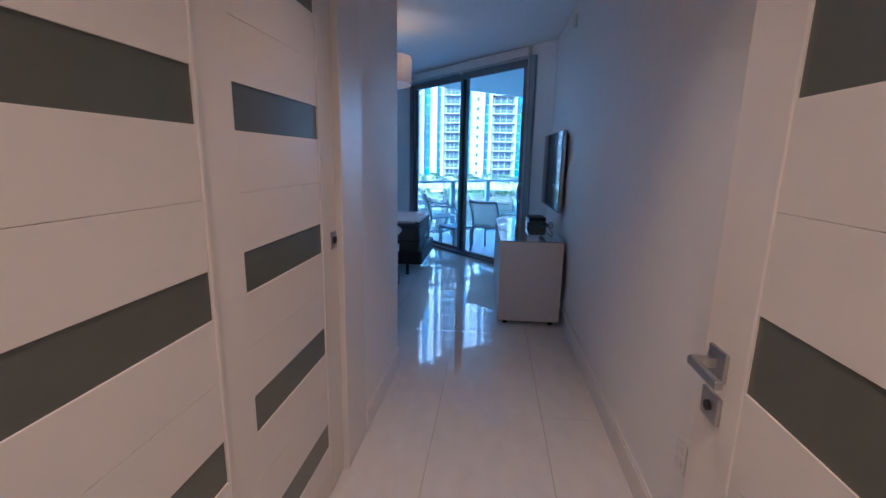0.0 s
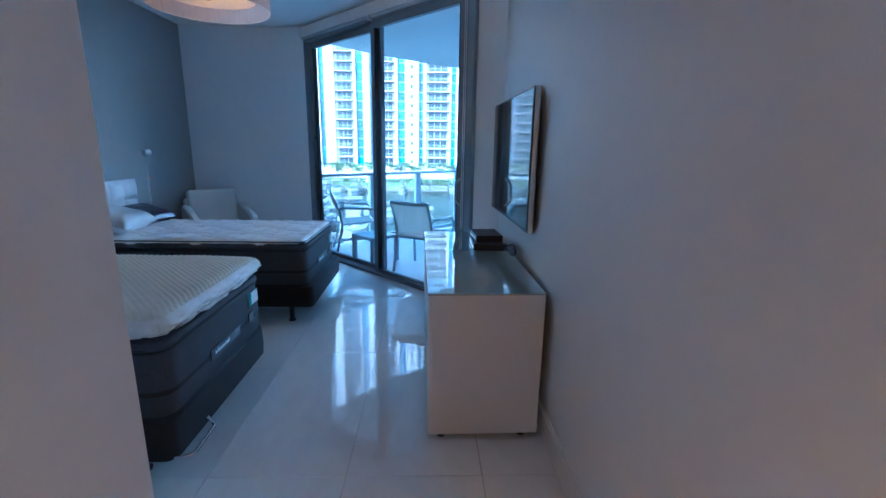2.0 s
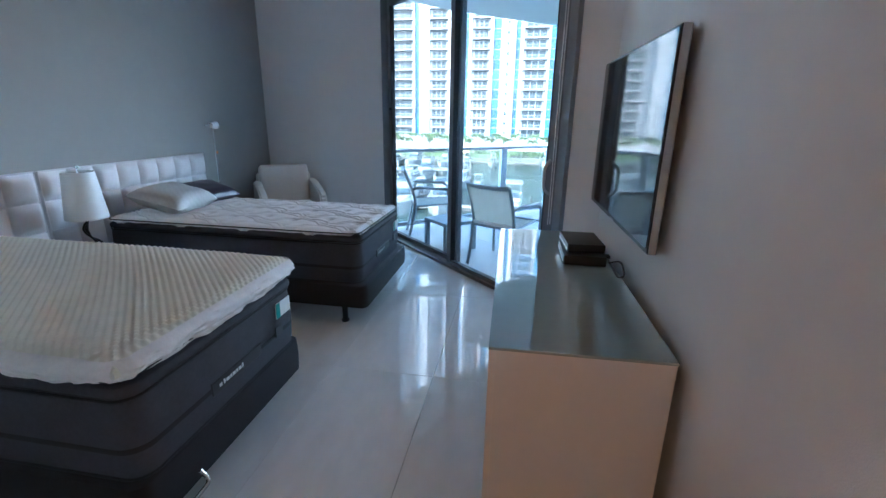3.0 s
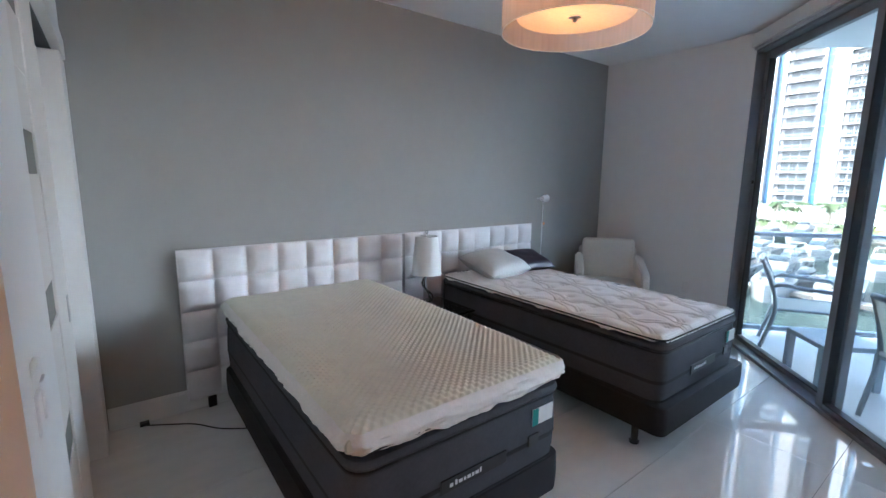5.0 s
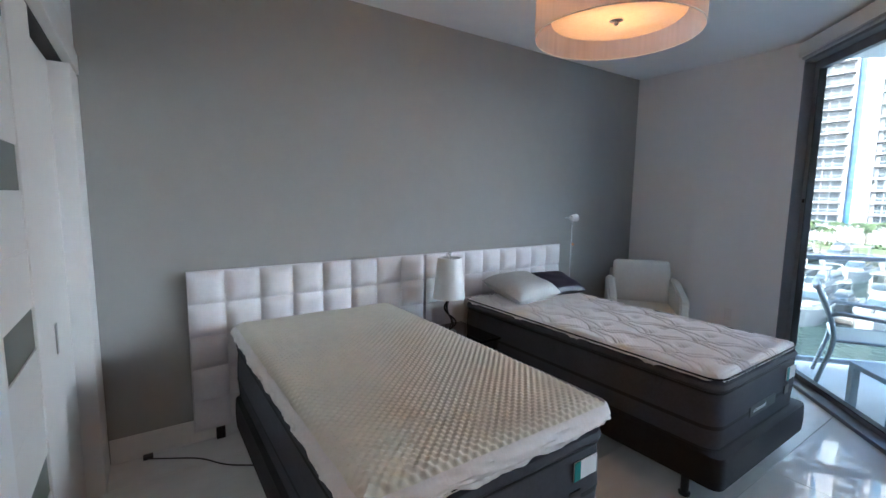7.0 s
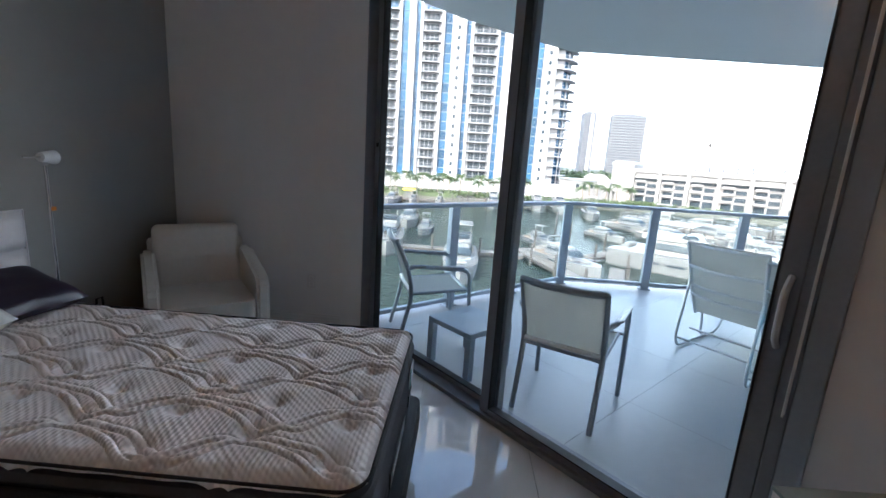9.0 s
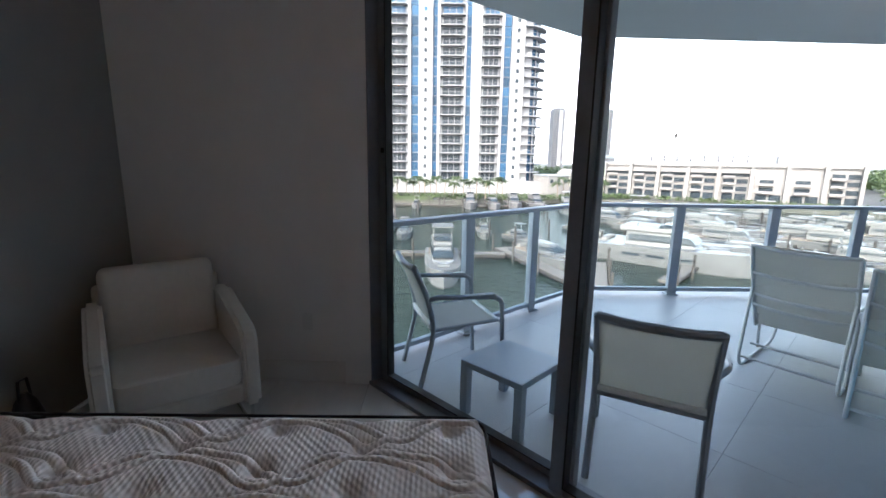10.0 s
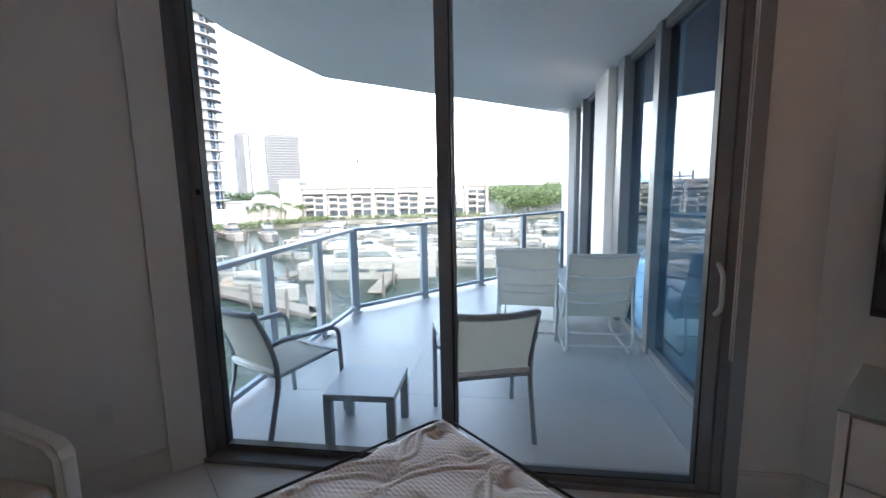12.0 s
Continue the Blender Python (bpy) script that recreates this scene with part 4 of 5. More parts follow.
tv = thing("television", "large flat black television on the wall", "television", pose(-0.06, 4.9, 0, 0, 0, 91.6))
TW, TZ0, TZ1 = 1.145, 0.985, 1.755
part("bezel", box((0, -0.035, TZ0), (TW, 0.0, TZ1), 0.006), M_black, tv)
part("screen", box((0.012, 0.0, TZ0 + 0.022), (TW - 0.012, 0.003, TZ1 - 0.012)), M_screen, tv, "glossy black switched-off screen")
part("side_trim", box((-0.003, -0.03, TZ0 + 0.002), (0.0, -0.004, TZ1 - 0.002)), M_steel, tv)
part("back_housing", box((0.2, -0.05, TZ0 + 0.1), (TW - 0.2, -0.035, TZ1 - 0.2), 0.005), M_black, tv)
part("maker_mark", box((TW * 0.47, 0.003, TZ0 + 0.007), (TW * 0.53, 0.0042, TZ0 + 0.014)), M_steel, tv)


def media_box(name, lo, hi, label, at):
    b = thing(name, label, "media box", at)
    part("case", box(lo, hi, 0.004), M_black, b)
    part("front_strip", box((lo[0] - 0.002, lo[1] + 0.01, lo[2] + 0.012), (lo[0], hi[1] - 0.01, lo[2] + 0.02)), M_steel, b)
    for x in (lo[0] + 0.02, hi[0] - 0.02):
        part("foot", box((x - 0.008, lo[1] + 0.02, lo[2] - 0.004), (x + 0.008, hi[1] - 0.02, lo[2])), M_black, b)
    return b


media_box("cable_box", (-0.1, -0.15, 0.004), (0.1, 0.15, 0.05), "black cable box on the dresser top", pose(-0.2, 5.5, 0.778))
media_box("media_player", (-0.09, -0.13, 0.004), (0.09, 0.13, 0.044), "smaller black media player stacked on a box", pose(-0.2, 5.53, 0.828, 0, 0, 4))
cab = thing("power_cable", "loose black cable behind the media boxes", "cable", pose(0, 0, 0))
part("cord", tube(round_path([(-0.1, 5.3, 0.82), (-0.065, 5.22, 0.86), (-0.06, 5.15, 0.81), (-0.075, 5.2, 0.785), (-0.07, 5.5, 0.783)], 0.04, 6), 0.004, 6), M_black, cab, smooth=True)
part("plug", box((-0.085, 5.49, 0.779), (-0.055, 5.53, 0.795), 0.003), M_black, cab)
cd = thing("loose_cable", "thin dark cable on the floor below the headboard", "cable")
part("cord", tube(round_path([(-3.6, 3.75, 0.012), (-3.45, 4.0, 0.012), (-3.3, 4.1, 0.012), (-3.2, 4.25, 0.012)], 0.1, 6), 0.004, 6), M_black, cd)
part("plug", box((-3.64, 3.72, 0.006), (-3.6, 3.77, 0.026), 0.003), M_black, cd)

# ---- balcony ----
solo("balcony_slab", prism([(x, y) for x, y in [(0.05, 6.45), FAC1, (4.6, 10.8), (-0.12, 10.75), (-0.86, 10.12), (-1.55, 9.5), (-2.3, 8.83), (-2.3, 8.5), WL, WR]], -0.3, -0.012), M_grout, "balcony slab under its stone tiles", "balcony floor", kind="structure")
solo("balcony_soffit", prism([(0.05, 6.45), (FAC1[0] + 0.3, FAC1[1] + 0.3), (4.7, 11.03), (-0.2, 10.9), (-0.9, 10.36), (-1.52, 9.84), (-2.1, 9.18), (-3.4, 8.7), WL, WR], 2.836, 3.1), M_slab, "pale stucco underside of the balcony above", "soffit", kind="structure")
rail = thing("balcony_railing", "silver metal balcony railing with glass panels", "railing")
posts = RAIL[:4] + [(0.98, 10.612), (2.06, 10.62), (3.05, 10.628), (4.1, 10.636)]
for i, (a, b) in enumerate(zip(posts, posts[1:])):
    m = along(a, b)
    L = (Vector(b) - Vector(a)).length
    part("top_rail", box((-0.02, -0.045, 1.008), (L + 0.02, 0.045, 1.048), 0.008), M_rail, rail, at=m)
    part("bottom_rail", box((0.03, -0.022, 0.045), (L - 0.03, 0.022, 0.085), 0.004), M_rail, rail, at=m)
    g = part("glass_panel", box((0.03, -0.005, 0.085), (L - 0.03, 0.005, 1.008)), M_railglass, rail, "clear railing glass", at=m)
    g.visible_shadow = False
for a, b in zip(posts, posts[1:] + [(5.5, 10.65)]):
    m = along(a, b)
    p_ = part("post", box((-0.05, -0.03, 0.0), (0.05, 0.03, 1.008), 0.004), M_rail, rail, at=m)
    part("base_plate", box((-0.07, -0.05, -0.002), (0.07, 0.05, 0.012), 0.002), M_rail, p_)

# glass wing of the building on the balcony's far side
FW = along(FAC0, FAC1)
FL = (Vector(FAC1) - Vector(FAC0)).length
wing = thing("window_2", "grey-framed glass wing of the apartment along the balcony", "window", FW, kind="structure")


def fac_pane(a, b, y=-0.06):
    p_ = part("pane", box((a, y - 0.005, 0.07), (b, y + 0.005, 2.77)), M_facade, wing, "blue reflective glass pane")
    part("sill", box((a, y - 0.05, 0.0), (b, y + 0.06, 0.07), 0.004), M_greyframe, wing)
    part("head", box((a, y - 0.05, 2.77), (b, y + 0.05, 2.85), 0.004), M_greyframe, wing)
    sh_ = part("blind", box((a, y - 0.12, 2.15), (b, y - 0.105, 2.8)), M_blind, wing, "lowered blue roller blind inside")


for a, b in ((0.3, 1.72), (1.86, 2.72), (3.95, 5.1), (5.25, 5.9)):
    fac_pane(a, b)
for a, b, d in ((0.22, 0.3, 0.06), (1.72, 1.86, 0.02), (2.72, 2.94, 0.05), (2.94, 3.19, 0.01), (5.1, 5.25, 0.06), (5.9, 6.04, 0.03)):
    part("mullion", box((a, -0.12, 0.0), (b, d, 2.85), 0.005), M_greyframe, wing)
solo("wing_column", prism([(FW @ Vector(p)).to_2d()[:] for p in ((3.2, -0.3, 0), (3.94, -0.3, 0), (3.94, 0.1, 0), (3.2, 0.1, 0))], 0, 2.85), M_slab, "white stucco column of the building's wing", "column", kind="structure")
solo("wing_end_column", prism([(FW @ Vector(p)).to_2d()[:] for p in ((6.05, -0.3, 0), (6.9, -0.3, 0), (6.9, 0.13, 0), (6.05, 0.13, 0))], -0.3, 2.85), M_slab, "white stucco column at the balcony's end", "column", kind="structure")
# added wall: its grey stands in for the dim room behind the panes
solo("wing_back_wall", prism([(FW @ Vector(p)).to_2d()[:] for p in ((0.0, -1.9, 0), (6.9, -1.9, 0), (6.9, -1.8, 0), (0.0, -1.8, 0))], 0, 2.85), M_grey, "added grey wall standing in for the wing's dim interior", "wall", kind="structure")
solo("wing_ceiling", prism([(FW @ Vector(p)).to_2d()[:] for p in ((-0.2, -1.95, 0), (6.9, -1.95, 0), (6.9, 0.12, 0), (0.1, 0.12, 0))], 2.852, 3.12), M_slab, "plain ceiling of the glass wing", "ceiling", kind="structure")
solo("wing_floor", prism([(FW @ Vector(p)).to_2d()[:] for p in ((0.25, -1.9, 0), (6.9, -1.9, 0), (6.9, -0.12, 0), (0.25, -0.12, 0))], -0.1, -0.002), M_tile, "pale floor inside the wing", "floor", kind="structure")
sp = thing("soffit_downlight", "small warm downlight in the balcony soffit", "downlight", FW @ pose(3.3, 0.45, 2.85), group="soffit downlights")
part("lens", lathe([(0.001, -0.004), (0.03, -0.004), (0.03, 0.0)], 16), M_spot, sp, "lit warm lens")
part("ring", lathe([(0.03, 0.0), (0.03, -0.008), (0.045, -0.006), (0.047, 0.0)], 16), M_white, sp)
copy_thing(sp, FW @ pose(4.5, 0.45, 2.85))


# ---- balcony furniture ----
def patio_chair(at, label):
    """Metal arm chair with a mesh sling; local y is the way it faces, origin on the floor under the seat."""
    c = thing("patio_chair", label, "patio chair", at, group="balcony arm chairs")
    w = 0.235
    for s in (-1, 1):
        x = s * w
        part("back_leg", tube(round_path([(x, -0.30, 0.0), (x, -0.20, 0.40), (x, -0.25, 0.62), (x, -0.34, 0.815)], 0.12), 0.017, 8), M_alu, c, smooth=True)
        xa = s * (w + 0.045)
        part("arm_leg", tube(round_path([(xa, 0.27, 0.0), (xa, 0.24, 0.6), (xa, -0.2, 0.63), (x, -0.24, 0.6)], 0.07), 0.016, 8), M_alu, c, smooth=True)
        part("arm_pad", box((xa - 0.022, -0.12, 0.612), (xa + 0.022, 0.19, 0.63), 0.006), M_alu, c)
        part("seat_rail", tube([(x, -0.21, 0.40), (x, 0.24, 0.43)], 0.012, 8), M_alu, c, smooth=True)
        part("stub", tube([(x, 0.235, 0.43), (xa, 0.25, 0.43)], 0.011, 8), M_alu, c)
    part("top_bar", tube(round_path([(-w, -0.338, 0.81), (-w * 0.5, -0.355, 0.8), (w * 0.5, -0.355, 0.8), (w, -0.338, 0.81)], 0.1), 0.021, 8), M_alu, c, smooth=True)
    part("cross_bar", tube([(-w, -0.215, 0.40), (w, -0.215, 0.40)], 0.012, 8), M_alu, c)
    part("seat_hem", tube([(-w * 0.95, -0.222, 0.43), (w * 0.95, -0.222, 0.43)], 0.016, 8), M_label, c, "white hem roll of the seat sling")
    part("front_bar", tube([(-w, 0.235, 0.43), (w, 0.235, 0.43)], 0.012, 8), M_alu, c)

    def back(u, v):
        x = (u - 0.5) * 2 * w * 0.97
        return Vector((x, -0.205 - 0.145 * v ** 1.3 - 0.012 * (1 - (2 * u - 1) ** 2), 0.43 + 0.375 * v))

    def seat(u, v):
        return Vector(((u - 0.5) * 2 * w * 0.97, -0.2 + 0.435 * v, 0.412 + 0.02 * v - 0.018 * (1 - (2 * u - 1) ** 2)))
    part("back_sling", sheet(8, 8, back, 0.003), M_sling, c, "pale mesh back sling", True)
    part("seat_sling", sheet(8, 8, seat, 0.003), M_sling, c, "pale mesh seat sling", True)
    return c


patio_chair(pose(-0.656, 7.725, 0, 0, 0, -29) @ Matrix.Diagonal((1, 1, 1.025, 1)), "grey metal chair with pale mesh sling by the window")
patio_chair(pose(-1.615, 8.67, 0, 0, 0, -73) @ Matrix.Diagonal((1, 1, 1.025, 1)), "grey metal chair with pale mesh sling beside the railing")

pt = thing("side_table", "low grey-blue square metal patio table", "side table", pose(-1.28, 8.122, 0, 0, 0, 45))
part("top", box((-0.215, -0.215, 0.305), (0.215, 0.215, 0.345), 0.006), M_tabletop, pt)
for x in (-1, 1):
    for y in (-1, 1):
        part("leg", box((x * 0.215 - (0.05 if x > 0 else 0), y * 0.215 - (0.05 if y > 0 else 0), 0), (x * 0.215 + (0.05 if x < 0 else 0), y * 0.215 + (0.05 if y < 0 else 0), 0.306), 0.004), M_tabletop, pt)


def lounger(at, label):
    """Folding sling lounger seen from behind; local y is the way it faces."""
    c = thing("sun_lounger", label, "sun lounger", at, group="balcony sun loungers")
    w = 0.3

    def prof(t):
        pts = [(-0.42, 0.93), (-0.2, 0.5), (-0.05, 0.28), (0.35, 0.34), (0.6, 0.3), (1.1, 0.22)]
        f = t * (len(pts) - 1)
        i = min(len(pts) - 2, int(f))
        k = f - i
        return [a + (b - a) * k for a, b in zip(pts[i], pts[i + 1])]
    for s in (-1, 1):
        part("side_rail", tube([(s * w, *prof(i / 20)) for i in range(21)], 0.014, 8), M_alulight, c, smooth=True)
        part("rocker", tube(round_path([(s * w, -0.26, 0.62), (s * w, -0.36, 0.12), (s * w, -0.3, 0.014), (s * w, 0.5, 0.014), (s * w, 0.72, 0.28)], 0.09), 0.013, 8), M_alulight, c, smooth=True)
        part("arm", tube(round_path([(s * w, -0.24, 0.56), (s * (w + 0.03), 0.1, 0.58), (s * (w + 0.03), 0.22, 0.02)], 0.08), 0.012, 8), M_alulight, c, smooth=True)
    for y, z in ((-0.42, 0.93), (-0.335, 0.73), (-0.25, 0.56), (-0.2, 0.47)):
        part("cross_bar", tube(round_path([(-w, y, z), (-w * 0.5, y - 0.012, z - 0.018), (w * 0.5, y - 0.012, z - 0.018), (w, y, z)], 0.1), 0.012, 8), M_alulight, c, smooth=True)
    for y, z in ((-0.34, 0.1), (-0.1, 0.14)):
        part("stretcher", tube([(-w, y, z), (w, y, z)], 0.011, 8), M_alulight, c)
    part("sling", sheet(8, 30, lambda u, v: Vector(((u - 0.5) * 1.92 * w, prof(v)[0] + 0.006, prof(v)[1] + 0.006)), 0.004), M_sling, c, "pale mesh sling", True)
    return c


lounger(pose(0.94, 8.72, 0, 0, 0, -52) @ Matrix.Diagonal((0.94, 0.94, 1.01, 1)), "pale grey mesh sun lounger by the railing")
lounger(pose(1.1, 8.06, 0, 0, 0, -46) @ Matrix.Diagonal((0.94, 0.94, 1.01, 1)), "pale grey mesh sun lounger beside the glass wing")

# ---- outdoors ----
near_things = set(bpy.data.objects)
WZ, GZ = -10.6, -9.4
QUAY = [(-400, 128), (-8, 128), (22, 138), (58, 139), (112, 108), (165, 92), (420, 60)]
solo("water", prism([(-900, -300), (900, -300), (900, 700), (-900, 700)], WZ - 0.5, WZ), M_water, "calm dark green marina water", "water", kind="structure")
gp = [(-4000, 128)] + QUAY + [(4000, 60), (4000, 4500), (-4000, 4500)]
solo("ground", prism(gp, WZ - 2, GZ), M_ground, "paved quay and flat land beyond the marina", "ground", kind="structure")


# the big tower opposite
tw = thing("apartment_tower", "tall white apartment tower with blue glass bays", "building", pose(-45.5, 162, GZ))
FLOORS, FH, Z0 = 38, 3.15, 4.2
TWID = 80.0
part("podium", box((-36, -3.0, 0), (TWID - 2, 26, Z0)), M_tower, tw, "plain white podium")
part("core", box((-34, 0.8, Z0), (TWID - 9, 24, Z0 + FLOORS * FH)), M_tower, tw, "white concrete wall")
# bays from the rounded corner towards the far end
EDGE = 68.3
ORDER = (("pier", 4.4), ("glass", 2.4), ("fin", 0.9), ("balcony", 6.5), ("fin", 3.4), ("glass", 1.7), ("fin", 0.5), ("balcony", 8.2), ("fin", 0.9), ("glass", 1.6), ("pier", 4.7), ("glass", 2.6), ("fin", 1.0), ("balcony", 6.2), ("fin", 0.9), ("glass", 1.5), ("fin", 2.3))
bays = []
x = EDGE
for k, w_ in ORDER + ORDER[1:] + ORDER[1:]:
    if x - w_ > -34:
        bays.append((k, x - w_, x))
        x -= w_
top = Z0 + FLOORS * FH
pane_mesh = {}
made = {"window": 0}
rest = bmesh.new()
for k, a, b in bays:
    if k == "pier":
        part("pier", box((a, -0.9, Z0), (b, 0.8, top)), M_tower, tw, "white concrete pier")
    elif k == "fin":
        part("fin", box((a, -0.5, Z0), (b, 0.8, top)), M_tower, tw, "white concrete fin")
for k, a, b in bays:
    for f in range(FLOORS):
        z = Z0 + f * FH
        if k == "pier":
            lo, hi = ((a + b) / 2 - 0.5, -0.97, z + 1.0), ((a + b) / 2 + 0.5, -0.9, z + 2.3)
        elif k == "glass":
            lo, hi = (a + 0.1, 0.55, z + 0.12), (b - 0.1, 0.78, z + FH - 0.12)
        elif k == "balcony":
            lo, hi = (a + 0.9, 0.6, z + 0.3), (b - 0.9, 0.79, z + 2.7)
        else:
            continue
        key = (k, round(b - a, 2))
        if f < 17 and made["window"] < 290:
            if key not in pane_mesh:
                o = Vector(((lo[0] + hi[0]) / 2, lo[1], lo[2]))
                bm = box(Vector(lo) - o, Vector(hi) - o)
                pane_mesh[key] = mesh_of("window", bm, M_bluewin if k == "glass" else M_darkwin)
            part("window", pane_mesh[key], None, tw, at=pose((lo[0] + hi[0]) / 2, lo[1], lo[2]))
            made["window"] += 1
        else:
            add_box(rest, lo, hi)
tagged(part("upper_windows", rest, M_bluewin, tw, "blue windows of the upper storeys"), kind="stuff")
slabs, rails_, bars = bmesh.new(), bmesh.new(), bmesh.new()
for k, a, b in bays:
    if k != "balcony":
        continue
    for f in range(FLOORS):
        z = Z0 + f * FH
        pts = [(a + 0.1, 0.8), (a + 0.1, -0.9), (a + 1.2, -1.6), (b - 1.2, -1.6), (b - 0.1, -0.9), (b - 0.1, 0.8)]
        prism(pts, z - 0.14, z + 0.14, slabs)
        for p, q in zip(pts[1:], pts[2:-1]):
            add_tube(rails_, [(p[0], p[1] + 0.08, z + 1.15), (q[0], q[1] + 0.08, z + 1.15)], 0.05, 4)
            nb = max(2, int(abs(q[0] - p[0]) / 0.8))
            for j in range(nb + 1):
                t = j / nb
                add_box(bars, (p[0] + (q[0] - p[0]) * t - 0.03, p[1] + (q[1] - p[1]) * t + 0.05, z + 0.14), (p[0] + (q[0] - p[0]) * t + 0.03, p[1] + (q[1] - p[1]) * t + 0.11, z + 1.12))
        for t in (0.33, 0.66):
            add_box(slabs, (a + 0.9 + (b - a - 1.8) * t - 0.1, 0.5, z + 0.14), (a + 0.9 + (b - a - 1.8) * t + 0.1, 0.7, z + FH - 0.14))
tagged(part("balcony_slabs", slabs, M_tower, tw, "white balcony slabs"), kind="stuff")
tagged(part("balcony_rails", rails_, M_tower, tw, "thin white balcony rails"), kind="stuff")
tagged(part("balusters", bars, M_farslab, tw, "grey balcony balusters"), kind="stuff")
# rounded corner stack of balconies
stack, glz = bmesh.new(), bmesh.new()
arc = [(EDGE + 8.5 * math.sin(radians(a)), 8.2 - 9.8 * math.cos(radians(a)) + 0.0) for a in range(0, 91, 15)]
for f in range(FLOORS):
    z = Z0 + f * FH
    prism([(EDGE, 8.2)] + arc, z - 0.16, z + 0.16, stack)
    for p, q in zip(arc, arc[1:]):
        add_tube(stack, [(p[0], p[1], z + 1.1), (q[0], q[1], z + 1.1)], 0.05, 4)
    for t in (1, 3, 5):
        p = arc[t]
        add_box(stack, (p[0] * 0.75 + EDGE * 0.25 - 0.2, p[1] * 0.75 + 8.2 * 0.25 - 0.2, z + 0.16), (p[0] * 0.75 + EDGE * 0.25 + 0.2, p[1] * 0.75 + 8.2 * 0.25 + 0.2, z + FH - 0.16))
    prism([(EDGE, 8.2)] + [(EDGE + (px - EDGE) * 0.72, 8.2 + (py - 8.2) * 0.72) for px, py in arc], z + 0.16, z + FH - 0.2, glz)
tagged(part("corner_balconies", stack, M_tower, tw, "rounded white corner balconies"), kind="stuff")
tagged(part("corner_glazing", glz, M_bluewin, tw, "blue glazing behind the corner balconies"), kind="stuff")


def far_tower(at, w, d, h, label, floors, strip):
    t_ = thing("distant_tower", label, "building", at)
    part("wall", box((0, 0, 0), (w, d, h)), M_fartower, t_)
    s = bmesh.new()
    for f in range(floors):
        z = h * (f + 0.5) / floors
        add_box(s, (-0.8, -0.9, z - h / floors * 0.26), (w + 0.8, d, z + h / floors * 0.1))
    tagged(part("floor_bands", s, M_farslab, t_, "pale floor bands"), kind="stuff")
    part("roof_plant", box((w * 0.1, 1, h), (w * 0.9, d - 1, h + h * 0.02)), M_farslab, t_)
    if strip:
        part("wall_strip", box((w * 0.5, -1.2, 0), (w * 0.78, 0, h * 0.98)), M_tower, t_, "vertical white wall strip")
    return t_


far_tower(pose(120, 540, GZ), 13, 20, 72, "slim distant grey tower with a white strip", 26, True)
far_tower(pose(152, 545, GZ, 0, 0, -10), 37, 22, 72, "broad distant grey tower with floor bands", 24, False)

# white marina building with four storeys and stepped bays
ML, MR = (50.5, 156.5), (106.0, 122.0)
MB = along(ML, MR, GZ)
MLEN = (Vector(MR) - Vector(ML)).length
mb = thing("marina_building", "long white four-storey marina building with bays", "building", MB)
part("wall", box((0, 0.5, 0), (MLEN, 18, 11.0)), M_conc, mb, "white stucco wall")
part("parapet", box((-0.1, -0.3, 10.4), (MLEN + 0.1, 0.5, 11.4)), M_conc, mb)
tower_ = part("stair_tower", box((-6, -1.5, 0), (0.5, 14, 12.6)), M_conc, mb, "tall plain white end tower")
rf = bmesh.new()
prism([(-6.4, -1.9), (0.9, -1.9), (0.9, 14.4), (-6.4, 14.4)], 12.6, 13.0, rf)
prism([(-5.6, -1.2), (0.1, -1.2), (0.1, 13.6), (-5.6, 13.6)], 13.0, 13.7, rf)
part("roof", rf, M_roof, tower_, "low grey metal roof")
NB = 8
bw = MLEN / NB
for j in range(NB):
    x0 = j * bw
    part("pier", box((x0, -1.3, 0), (x0 + 1.0, 0.5, 11.2), 0.05), M_conc, mb, "white stucco pier")
    if j in (0, 1, 2, 3, 4):
        part("sloped_hood", box((x0 + 1.0, -1.0, 8.6), (x0 + bw, 0.5, 8.9), 0, 2, pose(0, 0, 0)), M_conc, mb)
        part("recess", box((x0 + 1.1, 0.35, 7.6), (x0 + bw - 0.1, 0.47, 8.6)), M_darkwin, mb)
    for r, z in enumerate((0.3, 3.0, 5.2, 7.2)):
        wins = ((0.22, 0.55), (0.62, 0.95)) if (j < 5 or j == 7 or r == 0) else ((0.3, 0.7),)
        if j in (5, 6) and r == 3:
            wins = ()
        for a, b in wins:
            h_ = 2.0 if r == 0 else 1.3
            w_ = part("window", box((x0 + bw * a, 0.36, z + 0.4), (x0 + bw * b, 0.46, z + 0.4 + h_)), M_darkwin, mb)
            part("sill", box((x0 + bw * a - 0.1, 0.1, z + 0.25), (x0 + bw * b + 0.1, 0.5, z + 0.4)), M_conc, w_)
        if r and wins:
            a, b = wins[0]
            part("balcony", box((x0 + bw * a - 0.2, -1.2, z + 0.1), (x0 + bw * b + 0.2, 0.5, z + 0.7)), M_conc, mb)
part("pier", box((MLEN - 0.6, -1.3, 0), (MLEN + 0.3, 0.5, 11.2), 0.05), M_conc, mb, "white stucco pier")
part("roof_pavilion", prism([(MLEN * 0.72, 4), (MLEN * 0.84, 4), (MLEN * 0.84, 12), (MLEN * 0.72, 12)], 11.0, 13.6), M_conc, mb, "low white roof pavilion")
for j in range(7):
    part("roof_mast", tube([(4 + j * 8.5, 6, 11), (4 + j * 8.5, 6, 15.5 + (j * 7 % 3))], 0.07, 5), M_farslab, mb)

